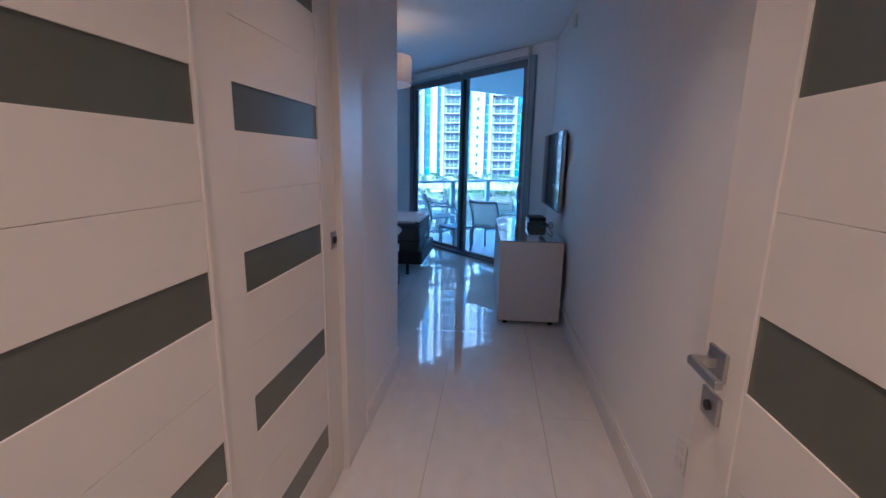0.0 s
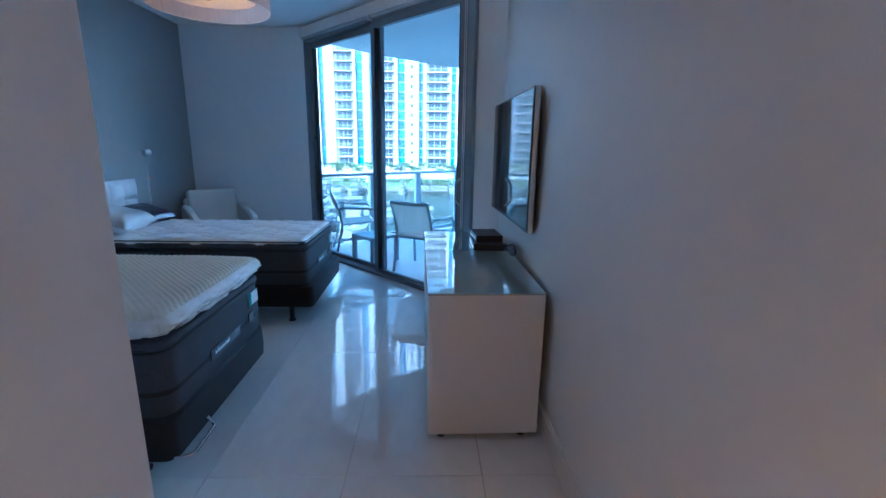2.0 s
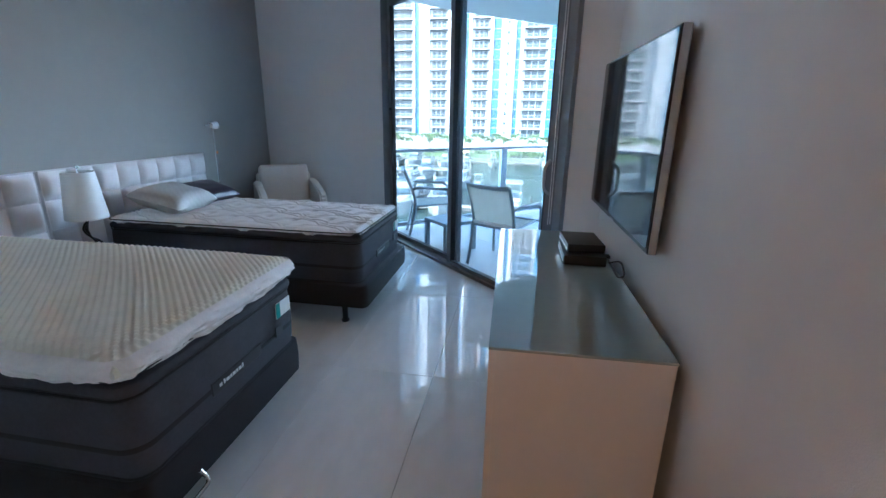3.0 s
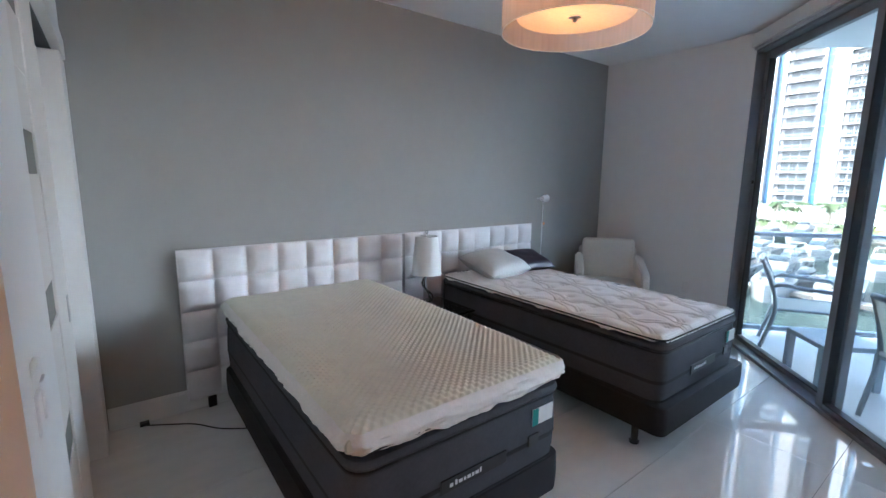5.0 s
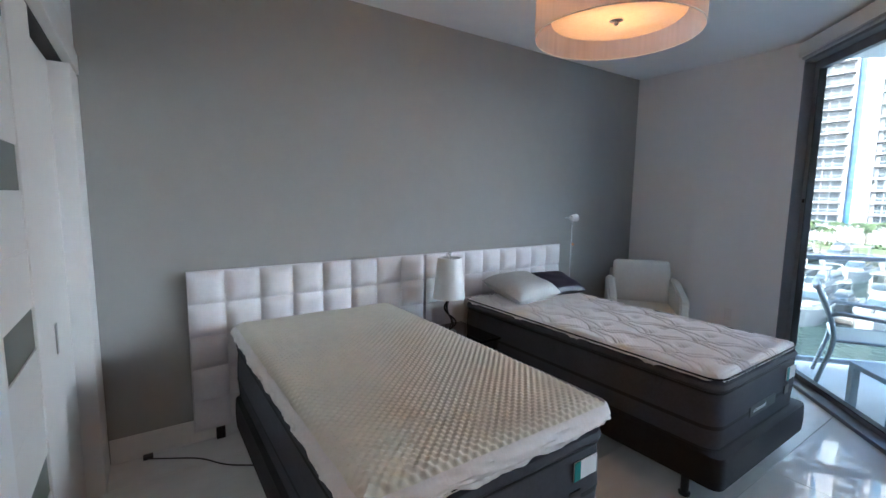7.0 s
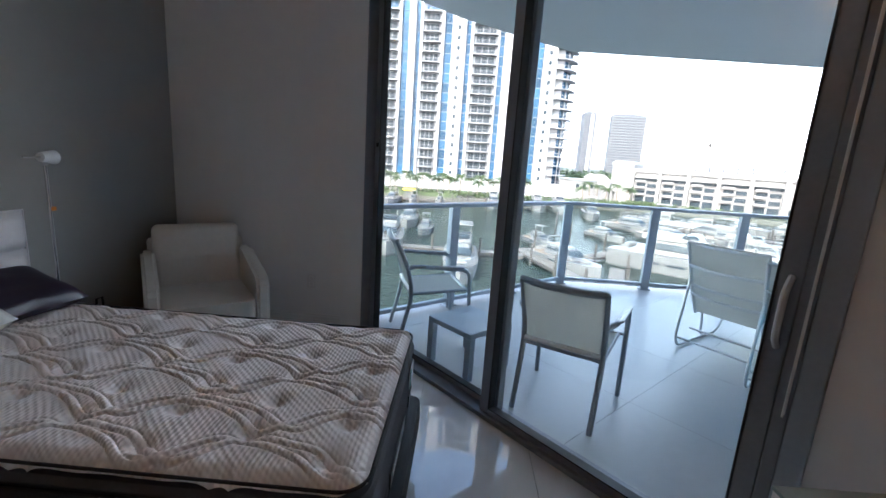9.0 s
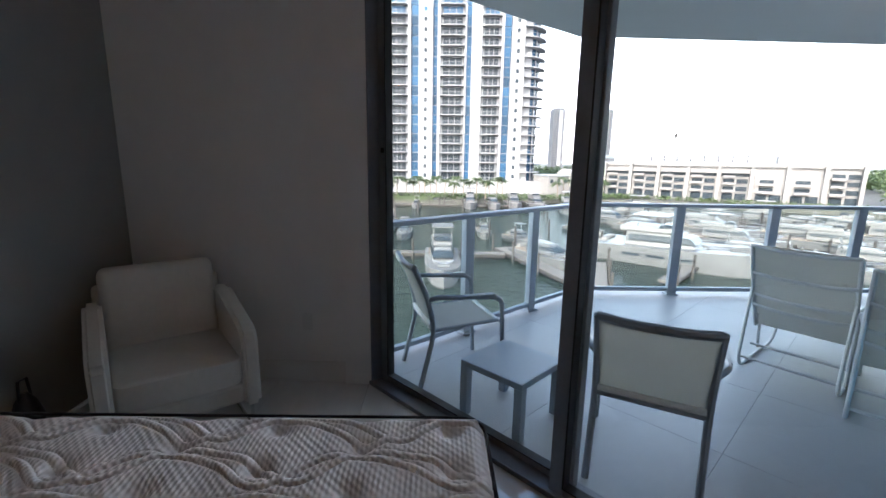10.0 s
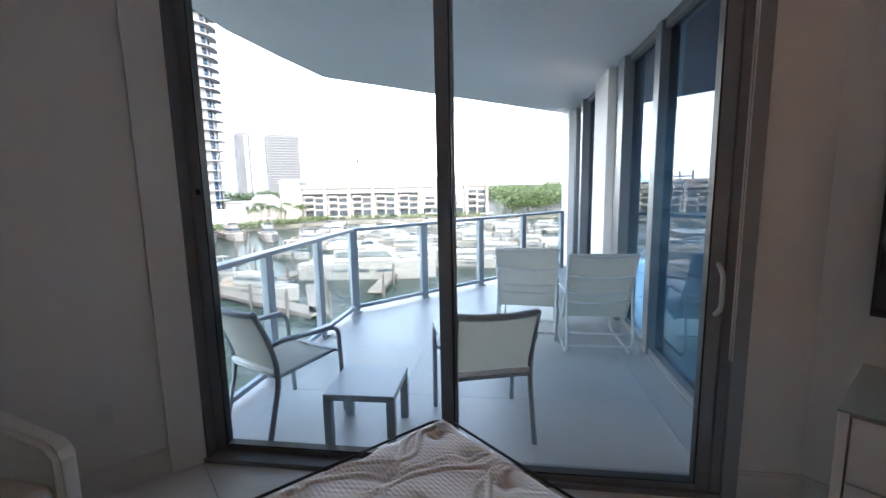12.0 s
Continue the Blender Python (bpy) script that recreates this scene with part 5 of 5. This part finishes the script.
gh = thing("gatehouse", "low white building with gabled centre and arcade", "building", along((31.5, 154), (50, 160), GZ))
part("wall", box((0, 0, 0), (19, 10, 6.4)), M_conc, gh)
gab = bmesh.new()
a = [gab.verts.new(p) for p in ((8, -1.2, 0), (12.4, -1.2, 0), (12.4, -1.2, 7.4), (10.2, -1.2, 8.8), (8, -1.2, 7.4))]
b = [gab.verts.new((v.co.x, 8, v.co.z)) for v in a]
gab.faces.new(a), gab.faces.new(b)
for i in range(5):
    gab.faces.new((a[i], a[(i + 1) % 5], b[(i + 1) % 5], b[i]))
part("gable", gab, M_conc, gh, "white gabled bay")
part("roof", box((-0.5, -0.5, 6.4), (19.5, 10.5, 6.8)), M_roof, gh)
for j in range(7):
    x0 = 0.8 + j * 2.6
    if not 7 < x0 < 12:
        w_ = part("window", box((x0, -0.08, 4.0), (x0 + 1.1, 0.05, 5.3)), M_darkwin, gh)
        part("sill", box((x0 - 0.1, -0.2, 3.8), (x0 + 1.2, 0.05, 4.0)), M_conc, w_)
for j in range(4):
    part("arcade_pier", box((12.8 + j * 1.7, -1.8, 0), (13.5 + j * 1.7, -1.1, 3.4)), M_conc, gh)
part("arcade_roof", box((12.4, -2.1, 3.4), (19.4, 0, 3.9)), M_conc, gh)

bk = thing("building_under_construction", "unfinished grey concrete building behind the marina", "building", along((92, 215), (125, 195), GZ))
for f in range(2):
    part("floor_deck", box((0, 0, 10 + f * 2.6), (38, 14, 10.5 + f * 2.6)), M_farslab, bk)
    for j in range(8):
        part("column", box((j * 5.3, 0.3, 10.5 + f * 2.6), (j * 5.3 + 0.7, 1, 12.6 + f * 2.6)), M_fartower, bk)
part("core", box((3, 3, 0), (35, 13, 10)), M_fartower, bk)
cr_ = thing("tower_crane", "distant tower crane above the roofs", "crane", pose(114, 238, GZ))
part("mast", tube([(0, 0, 0), (0, 0, 27)], 0.35, 4), M_pile, cr_)
part("jib", tube([(-1.5, 0, 27), (1.2, -1, 29.5)], 0.3, 4), M_pile, cr_)
part("cab", box((-0.6, -0.6, 24.5), (0.6, 0.6, 26)), M_pile, cr_)
for px, py in ((212, 182), (262, 215)):
    pyl = thing("power_pylon", "thin lattice power pylon behind the trees", "pylon", pose(px, py, GZ), group="power pylons")
    part("mast", tube([(0, 0, 0), (0, 0, 29)], [0.5, 0.15], 4), M_pile, pyl)
    for z in (20, 24, 27):
        part("cross_arm", tube([(-2.4, 1, z), (2.4, -1, z)], 0.14, 4), M_pile, pyl)


# ---- plants ----
def blades(bm, c, r, n, size, rng, flat=1.0):
    for _ in range(n):
        d = Vector((rng.gauss(0, 1), rng.gauss(0, 1), rng.gauss(0, 1))).normalized() * r * rng.random() ** 0.4
        p = c + Vector((d.x, d.y, d.z * flat))
        u = Vector((rng.gauss(0, 1), rng.gauss(0, 1), rng.gauss(0, 0.6))).normalized() * size * rng.uniform(0.6, 1.3)
        w = u.cross(Vector((rng.gauss(0, 1), rng.gauss(0, 1), rng.gauss(0, 1)))).normalized() * size * rng.uniform(0.4, 0.8)
        bm.faces.new([bm.verts.new(q) for q in (p - u, p + w, p + u, p - w)])


rng = random.Random(4)


def palm(at, h, seed, label):
    r_ = random.Random(seed)
    t_ = thing("palm_tree", label, "palm tree", at, group="palms along the quay")
    lean = r_.uniform(-0.6, 0.6)
    part("trunk", tube([(lean * (i / 5) ** 2, 0, h * i / 5) for i in range(6)], [0.28, 0.22, 0.2, 0.18, 0.17, 0.16], 7), M_trunk, t_, smooth=True)
    bm = bmesh.new()
    topv = Vector((lean, 0, h))
    for k in range(17):
        a = 2 * math.pi * k / 17 + r_.uniform(-0.2, 0.2)
        rise = r_.uniform(-0.2, 1.0)
        L = r_.uniform(2.2, 3.0)
        d = Vector((math.cos(a), math.sin(a), 0))
        side = Vector((-d.y, d.x, 0))
        prev = None
        for s in range(8):
            t = s / 7
            p = topv + d * L * t + Vector((0, 0, L * (rise * t - (0.55 + 0.6 * rise) * t * t)))
            if prev is not None and s > 0:
                for sg in (-1, 1):
                    w_ = 0.62 * math.sin(math.pi * min(1, t * 0.9 + 0.1)) + 0.08
                    bm.faces.new([bm.verts.new(q) for q in (prev, (prev + p) / 2, (prev + p) / 2 + side * sg * w_ + d * 0.3 - Vector((0, 0, 0.35)))])
                    bm.faces.new([bm.verts.new(q) for q in ((prev + p) / 2, p, p + side * sg * w_ * 0.8 + d * 0.3 - Vector((0, 0, 0.35)))])
            prev = p
    part("crown", bm, M_palm, t_, "drooping green fronds")
    return t_


protos = [palm(pose(-38, 134, GZ), 4.6, 1, "leafy green palm beside the tower"), palm(pose(-32, 132, GZ), 6.0, 2, "tall green palm beside the tower"), palm(pose(-26, 135, GZ), 5.2, 3, "green palm beside the quay")]
for i in range(50):
    x_ = -39 - (i - 34) * 1.9 + rng.uniform(-0.6, 0.6) if i >= 34 else -36 + i * 1.95 + rng.uniform(-0.6, 0.6) if i < 27 else 33 + (i - 27) * 2.6
    y_ = 133 + rng.uniform(-2.5, 9) if i < 27 or i >= 34 else 145 + rng.uniform(0, 5)
    copy_thing(protos[i % 3], pose(x_, y_, GZ, 0, 0, rng.uniform(0, 360)))

hedge = bmesh.new()
for i in range(215):
    x_ = -76 + i * 0.62
    y_ = 131.5 + rng.uniform(-0.8, 4) + max(0, x_ - 18) * 0.28
    blades(hedge, Vector((x_, y_, GZ + 0.9)), 1.2, 26, 0.34, rng, 0.8)
for i in range(90):
    t = i / 90
    x_, y_ = ML[0] + (MR[0] - ML[0]) * t - 3.5 + rng.uniform(-1, 1), ML[1] + (MR[1] - ML[1]) * t - 6
    blades(hedge, Vector((x_, y_, GZ + 0.8)), 1.0, 18, 0.34, rng, 0.8)
solo("hedge", hedge, M_leaf, "low green shrubs along the quay", "shrubs", kind="stuff")
wood = bmesh.new()
for i in range(1100):
    az = radians(rng.uniform(43, 72))
    dist = rng.uniform(150, 460)
    c = Vector((dist * math.sin(az), dist * math.cos(az), GZ + rng.uniform(3, 8)))
    blades(wood, c, rng.uniform(2.6, 5.2), 130, 0.45, rng, 0.8)
for i in range(240):
    az = radians(rng.uniform(8, 46))
    dist = rng.uniform(240, 420)
    blades(wood, Vector((dist * math.sin(az), dist * math.cos(az), GZ + rng.uniform(3, 6.5))), 4.5, 40, 1.1, rng, 0.7)
solo("far_trees", wood, M_leaf, "dense green trees beyond the marina", "trees", kind="stuff")
fb = thing("distant_apartments", "long pale apartment blocks beyond the trees", "building", along((560, 470), (640, 400), GZ))
for j in range(4):
    blk = part("block", box((j * 30, 0, 0), (j * 30 + 24, 18, 22 + (j % 2) * 5)), M_conc, fb)
    for f in range(5):
        part("window_band", box((j * 30 + 1, -0.3, 3 + f * 4), (j * 30 + 23, 0.1, 4.6 + f * 4)), M_darkwin, blk)


# ---- boats ----
def hull(L, B, D, fine=0.55):
    bm = bmesh.new()
    rings = []
    N = 12
    for i in range(N + 1):
        t = i / N
        w = B / 2 * (1 if t < fine else math.sqrt(max(0, 1 - ((t - fine) / (1 - fine)) ** 2.1)))
        sheer = D * (1 + 0.25 * t * t)
        x = L * t - L / 2
        keel = -0.35 + (0.5 * max(0, t - 0.7) / 0.3)
        rings.append([bm.verts.new((x + 0.5 * max(0, t - 0.8), s * w * k, z)) for s, k, z in ((-1, 1.0, sheer), (-1, 0.97, sheer * 0.55), (-1, 0.86, 0.0), (-1, 0.4, keel), (1, 0.4, keel), (1, 0.86, 0.0), (1, 0.97, sheer * 0.55), (1, 1.0, sheer))])
    for A, Bq in zip(rings, rings[1:]):
        for j in range(7):
            bm.faces.new((A[j], A[j + 1], Bq[j + 1], Bq[j]))
        bm.faces.new((A[0], Bq[0], Bq[7], A[7]))
    bm.faces.new(rings[0])
    bmesh.ops.remove_doubles(bm, verts=bm.verts, dist=0.002)
    return bm


def cabin(x0, x1, w, z0, z1, rake_f, rake_b, taper=0.85):
    bm = bmesh.new()
    lo = [bm.verts.new(p) for p in ((x0, -w, z0), (x1, -w * 0.8, z0), (x1, w * 0.8, z0), (x0, w, z0))]
    hi = [bm.verts.new(p) for p in ((x0 + rake_b, -w * taper, z1), (x1 - rake_f, -w * 0.75 * taper, z1), (x1 - rake_f, w * 0.75 * taper, z1), (x0 + rake_b, w * taper, z1))]
    bm.faces.new(lo), bm.faces.new(hi)
    for i in range(4):
        bm.faces.new((lo[i], lo[(i + 1) % 4], hi[(i + 1) % 4], hi[i]))
    bmesh.ops.bevel(bm, geom=list(bm.edges), offset=0.12, segments=2, affect="EDGES")
    return bm


def boat(at, L, label, style, hullmat=None):
    B, D = L * 0.29, L * 0.105
    if style == "cat":
        B = L * 0.46
    b = thing("motor_yacht" if L > 9 else "motorboat", label, "boat", at, group="boats in the marina")
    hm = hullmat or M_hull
    if style == "cat":
        for s in (-1, 1):
            bm = hull(L, B * 0.3, D * 1.1, 0.7)
            bmesh.ops.translate(bm, vec=(0, s * B * 0.35, 0), verts=bm.verts)
            part("hull", bm, hm, b, smooth=True)
        part("bridge_deck", box((-L * 0.47, -B * 0.46, D * 0.75), (L * 0.3, B * 0.46, D * 1.12), 0.1), hm, b)
        for s in (-1, 1):
            for k in range(3):
                part("port_light", box((-L * 0.25 + k * L * 0.16, s * (B * 0.5) - 0.03, D * 0.55), (-L * 0.14 + k * L * 0.16, s * (B * 0.5) + 0.03, D * 0.72)), M_darkwin, b)
        w = B * 0.36
    else:
        part("hull", hull(L, B, D), hm, b, smooth=True)
        w = B * 0.36
    part("foredeck", box((-L * 0.46, -w * 1.12, D * 1.0), (-L * 0.2, w * 1.12, D * 1.06), 0.02), M_teak, b, "teak cockpit deck")
    z = D * 1.08
    h1 = L * 0.075 + 0.45
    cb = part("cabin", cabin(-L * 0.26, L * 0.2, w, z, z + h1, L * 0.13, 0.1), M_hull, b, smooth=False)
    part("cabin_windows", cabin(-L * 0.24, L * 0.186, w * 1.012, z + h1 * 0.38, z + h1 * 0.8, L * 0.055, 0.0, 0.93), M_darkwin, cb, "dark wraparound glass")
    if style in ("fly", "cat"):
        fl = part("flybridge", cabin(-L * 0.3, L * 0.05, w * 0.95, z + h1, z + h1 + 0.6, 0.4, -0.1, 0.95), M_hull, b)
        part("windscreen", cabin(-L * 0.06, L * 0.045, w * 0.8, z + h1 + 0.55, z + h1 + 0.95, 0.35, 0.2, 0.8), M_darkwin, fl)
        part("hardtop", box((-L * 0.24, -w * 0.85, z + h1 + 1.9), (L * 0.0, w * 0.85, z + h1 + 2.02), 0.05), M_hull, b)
        for s in (-1, 1):
            part("strut", tube([(-L * 0.2, s * w * 0.75, z + h1 + 0.5), (-L * 0.17, s * w * 0.75, z + h1 + 1.92)], 0.06, 5), M_hull, b)
            part("strut", tube([(-L * 0.02, s * w * 0.7, z + h1 + 0.5), (-L * 0.05, s * w * 0.7, z + h1 + 1.92)], 0.05, 5), M_hull, b)
    elif style == "open":
        part("t_top", box((-L * 0.15, -w * 0.8, z + h1 + 1.0), (L * 0.08, w * 0.8, z + h1 + 1.1), 0.04), M_hull, b)
        for s in (-1, 1):
            part("strut", tube([(-L * 0.1, s * w * 0.7, z), (-L * 0.1, s * w * 0.7, z + h1 + 1.0)], 0.04, 5), M_steel, b)
    else:
        part("radar_arch", tube(round_path([(-L * 0.2, -w * 0.95, z + h1 * 0.6), (-L * 0.24, -w * 0.8, z + h1 + 0.8), (-L * 0.24, w * 0.8, z + h1 + 0.8), (-L * 0.2, w * 0.95, z + h1 * 0.6)], 0.3), 0.1, 6), M_hull, b)
    if style != "cat":
        for s in (-1, 1):
            part("hull_window", cabin(-L * 0.12, L * 0.06, 0.05, D * 0.6, D * 0.82, 0.3, 0.1, 1.0), M_darkwin, b, at=pose(0, s * B * 0.49, 0))
            part("boot_stripe", box((-L * 0.49, s * B * 0.452 - 0.03, 0.1), (L * 0.05, s * B * 0.452 + 0.03, 0.28)), M_black, b, "dark waterline stripe")
    part("sunpad", cabin(L * 0.22, L * 0.36, B * 0.2, D * 1.17, D * 1.17 + 0.18, 0.1, 0.1, 0.95), M_canvas, b, "grey sunpad cushion")
    part("cockpit_seat", cabin(-L * 0.45, -L * 0.4, B * 0.3, D * 1.05, D * 1.05 + 0.5, 0.1, 0.1, 0.95), M_canvas, b, "grey cockpit seat")
    for s in (-1, 1):
        part("bow_rail", tube([(L * 0.1, s * B * 0.44, D * 1.1 + 0.55), (L * 0.3, s * B * 0.33, D * 1.18 + 0.6), (L * 0.47, s * 0.12, D * 1.25 + 0.65)], 0.025, 4), M_steel, b)
    return b


def spot(az, dist, turn):
    return pose(-2 + dist * math.sin(radians(az)), 6 + dist * math.cos(radians(az)), WZ, 0, 0, turn)


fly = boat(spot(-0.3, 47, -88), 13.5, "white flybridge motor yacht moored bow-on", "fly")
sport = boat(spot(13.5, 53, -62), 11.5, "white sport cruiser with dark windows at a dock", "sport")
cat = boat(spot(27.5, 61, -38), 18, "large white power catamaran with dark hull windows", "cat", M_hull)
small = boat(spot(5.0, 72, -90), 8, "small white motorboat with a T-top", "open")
for src, az, dist, turn in (
        (sport, 24.6, 84, -60), (fly, 31.4, 88, -45), (sport, 35.5, 66, -38), (fly, 33.2, 77, -40), (sport, 41, 64, -40), (fly, 46, 98, -40), (sport, 44.5, 72, -42), (sport, 49, 82, -42), (fly, 53, 70, -40), (sport, 56, 90, -40),
        (fly, 15.3, 112, -100), (fly, 3.0, 118, -92), (fly, 8.6, 119, -90), (sport, 6.0, 117, -88), (fly, 11.4, 118, -85), (sport, -7.8, 78, -85), (small, -5.5, 70, -90), (sport, -10.2, 112, -90), (small, -7.4, 116, -90), (small, -4.0, 115, -90), (fly, -12.6, 92, -84),
        (small, 9.8, 66, -70), (sport, 20.5, 95, -55), (fly, 22.5, 110, 150), (sport, 27, 112, 150), (sport, 31, 114, 148), (fly, 35, 112, 145), (sport, 38.5, 110, 145), (fly, 42, 108, 142), (sport, 46, 118, 140), (sport, 50, 116, 140), (fly, 54, 112, 140), (sport, 39, 92, -38), (fly, 42, 84, -40), (small, 17.5, 80, -60), (small, 37, 98, 140), (sport, 58, 76, -40), (fly, 60, 98, -40), (small, -13.2, 64, -85), (sport, 28.6, 98, -50),
        (fly, -15.5, 58, -80), (sport, -19, 66, -85), (fly, -22, 80, -85), (sport, -17.5, 84, -88), (small, -20.5, 52, -80), (sport, -24.5, 60, -85), (fly, -10.2, 58, -82), (sport, -14.6, 76, -86), (sport, -17, 112, -90), (fly, -20.5, 114, -90), (sport, -24, 116, -90), (fly, -14.2, 113, -90)):
    copy_thing(src, spot(az, dist, turn))

# docks and piles
for a, b, w_ in (((-30, 60), (5.5, 60), 1.6), ((5.5, 64), (12, 44), 1.8), ((12, 44), (16, 56), 1.6), ((14, 62), (40, 84), 1.8), ((20, 48), (28, 57), 1.5), ((36, 62), (70, 84), 1.8), ((30, 100), (86, 76), 2.0), ((-40, 122), (18, 122), 2.0), ((52, 44), (86, 66), 1.8)):
    dk = thing("dock", "weathered grey boat dock on piles", "dock", along(a, b, WZ), group="marina docks")
    L = (Vector(b) - Vector(a)).length
    part("deck", box((0, -w_ / 2, 0.5), (L, w_ / 2, 0.75)), M_dock, dk)
    part("beam", box((0, -w_ / 2 - 0.06, 0.35), (L, -w_ / 2, 0.7)), M_pile, dk)
    for j in range(int(L / 6) + 1):
        part("pile", tube([(j * 6, -w_ / 2 - 0.25, -1), (j * 6, -w_ / 2 - 0.25, 2.6)], 0.16, 7), M_pile, dk)
for i in range(60):
    az, dist = rng.uniform(-14, 58), rng.uniform(58, 118)
    pl_ = thing("mooring_pile", "dark timber mooring pile in the water", "pile", spot(az, dist, 0), group="mooring piles")
    part("shaft", tube([(0, 0, -1), (0, 0, 2.9)], 0.17, 7), M_pile, pl_)
    part("cap", lathe([(0.18, 2.9), (0.001, 3.1)], 7), M_hull, pl_)
qw = solo("quay_fence", box((-90, 128.3, GZ), (-6, 128.5, GZ + 1.0)), M_palm, "low green fence along the quay", "fence", kind="structure")
ys = thing("kiosk", "small yellow awning booth on the quay", "kiosk", pose(-19, 126, GZ - 0.6))
part("booth", box((-1, -1, 0), (1, 1, 2.0), 0.05), M_hull, ys)
part("awning", box((-1.6, -1.6, 2.0), (1.6, 1.6, 2.5), 0.1), M_yellow, ys, "yellow awning")

# the far shore as a whole lies turned a little about the balcony
bpy.context.view_layer.update()
SHORE = pose(-2, 6, 0) @ pose(0, 0, 0, 0, 0, -1.25) @ pose(2, -6, 0)
for ob in list(bpy.data.objects):
    if ob not in near_things and ob.parent is None:
        ob.matrix_world = SHORE @ ob.matrix_world

# ---- tiles ----
floor = thing("floor", "glossy cream porcelain tile floor", "floor", kind="structure")
wd = Vector((WL[0] - WR[0], WL[1] - WR[1])).normalized()
inn = (-wd.y, wd.x)
full = None
TXW, TYL = 0.61, 1.22
for i in range(-5, 3):
    for j in range(-5, 4):
        x0, y0 = -0.957 + i * TXW, 5.468 + j * TYL
        if x0 > 0.15 or x0 + TXW < -3.75 or y0 > 8.6 or (x0 + TXW < -2.2 and y0 + TYL < 2.6):
            continue
        g = 0.0012
        poly = [(x0 + g, y0 + g), (x0 + TXW - g, y0 + g), (x0 + TXW - g, y0 + TYL - g), (x0 + g, y0 + TYL - g)]
        cut = clip(poly, WR[0] + inn[0] * 0.03, WR[1] + inn[1] * 0.03, inn[0], inn[1])
        cut = clip(cut, 0, 8.55, 0, -1) if cut else cut
        if len(cut) < 3:
            continue
        if len(cut) == 4 and cut == poly:
            if full is None:
                full = mesh_of("tile", prism([(g, g), (TXW - g, g), (TXW - g, TYL - g), (g, TYL - g)], -0.008, 0.0), M_tile)
            part("tile", full, None, floor, at=pose(x0, y0, 0))
        else:
            c0 = cut[0]
            part("tile", prism([(x - c0[0], y - c0[1]) for x, y in cut], -0.008, 0.0), M_tile, floor, at=pose(c0[0], c0[1], 0))
bfloor = thing("balcony_floor", "matt grey stone tile balcony floor", "floor", kind="structure")
TS = 0.9
bm_full = None
R45 = pose(WR[0], WR[1], 0, 0, 0, math.degrees(math.atan2(wd.y, wd.x)))
for i in range(-9, 6):
    for j in range(-8, 2):
        loc = [(i * TS + 0.001, j * TS + 0.001), ((i + 1) * TS - 0.001, j * TS + 0.001), ((i + 1) * TS - 0.001, (j + 1) * TS - 0.001), (i * TS + 0.001, (j + 1) * TS - 0.001)]
        poly = [tuple((R45 @ Vector((x, y, 0)))[:2]) for x, y in loc]
        cut = clip(poly, WR[0] - inn[0] * 0.122, WR[1] - inn[1] * 0.122, -inn[0], -inn[1])
        for p, q in ((FAC0, FAC1), ((4.55, 10.76), (-0.1, 10.7)), ((-0.1, 10.7), (-0.84, 10.08)), ((-0.84, 10.08), (-1.53, 9.46)), ((-1.53, 9.46), (-2.28, 8.79))):
            if len(cut) >= 3:
                d = Vector((q[0] - p[0], q[1] - p[1])).normalized()
                cut = clip(cut, p[0], p[1], -d.y, d.x)
        if len(cut) < 3:
            continue
        c0 = cut[0]
        part("tile", prism([(x - c0[0], y - c0[1]) for x, y in cut], -0.012, -0.0095 + 0.0055), M_btile, bfloor, at=pose(c0[0], c0[1], 0))
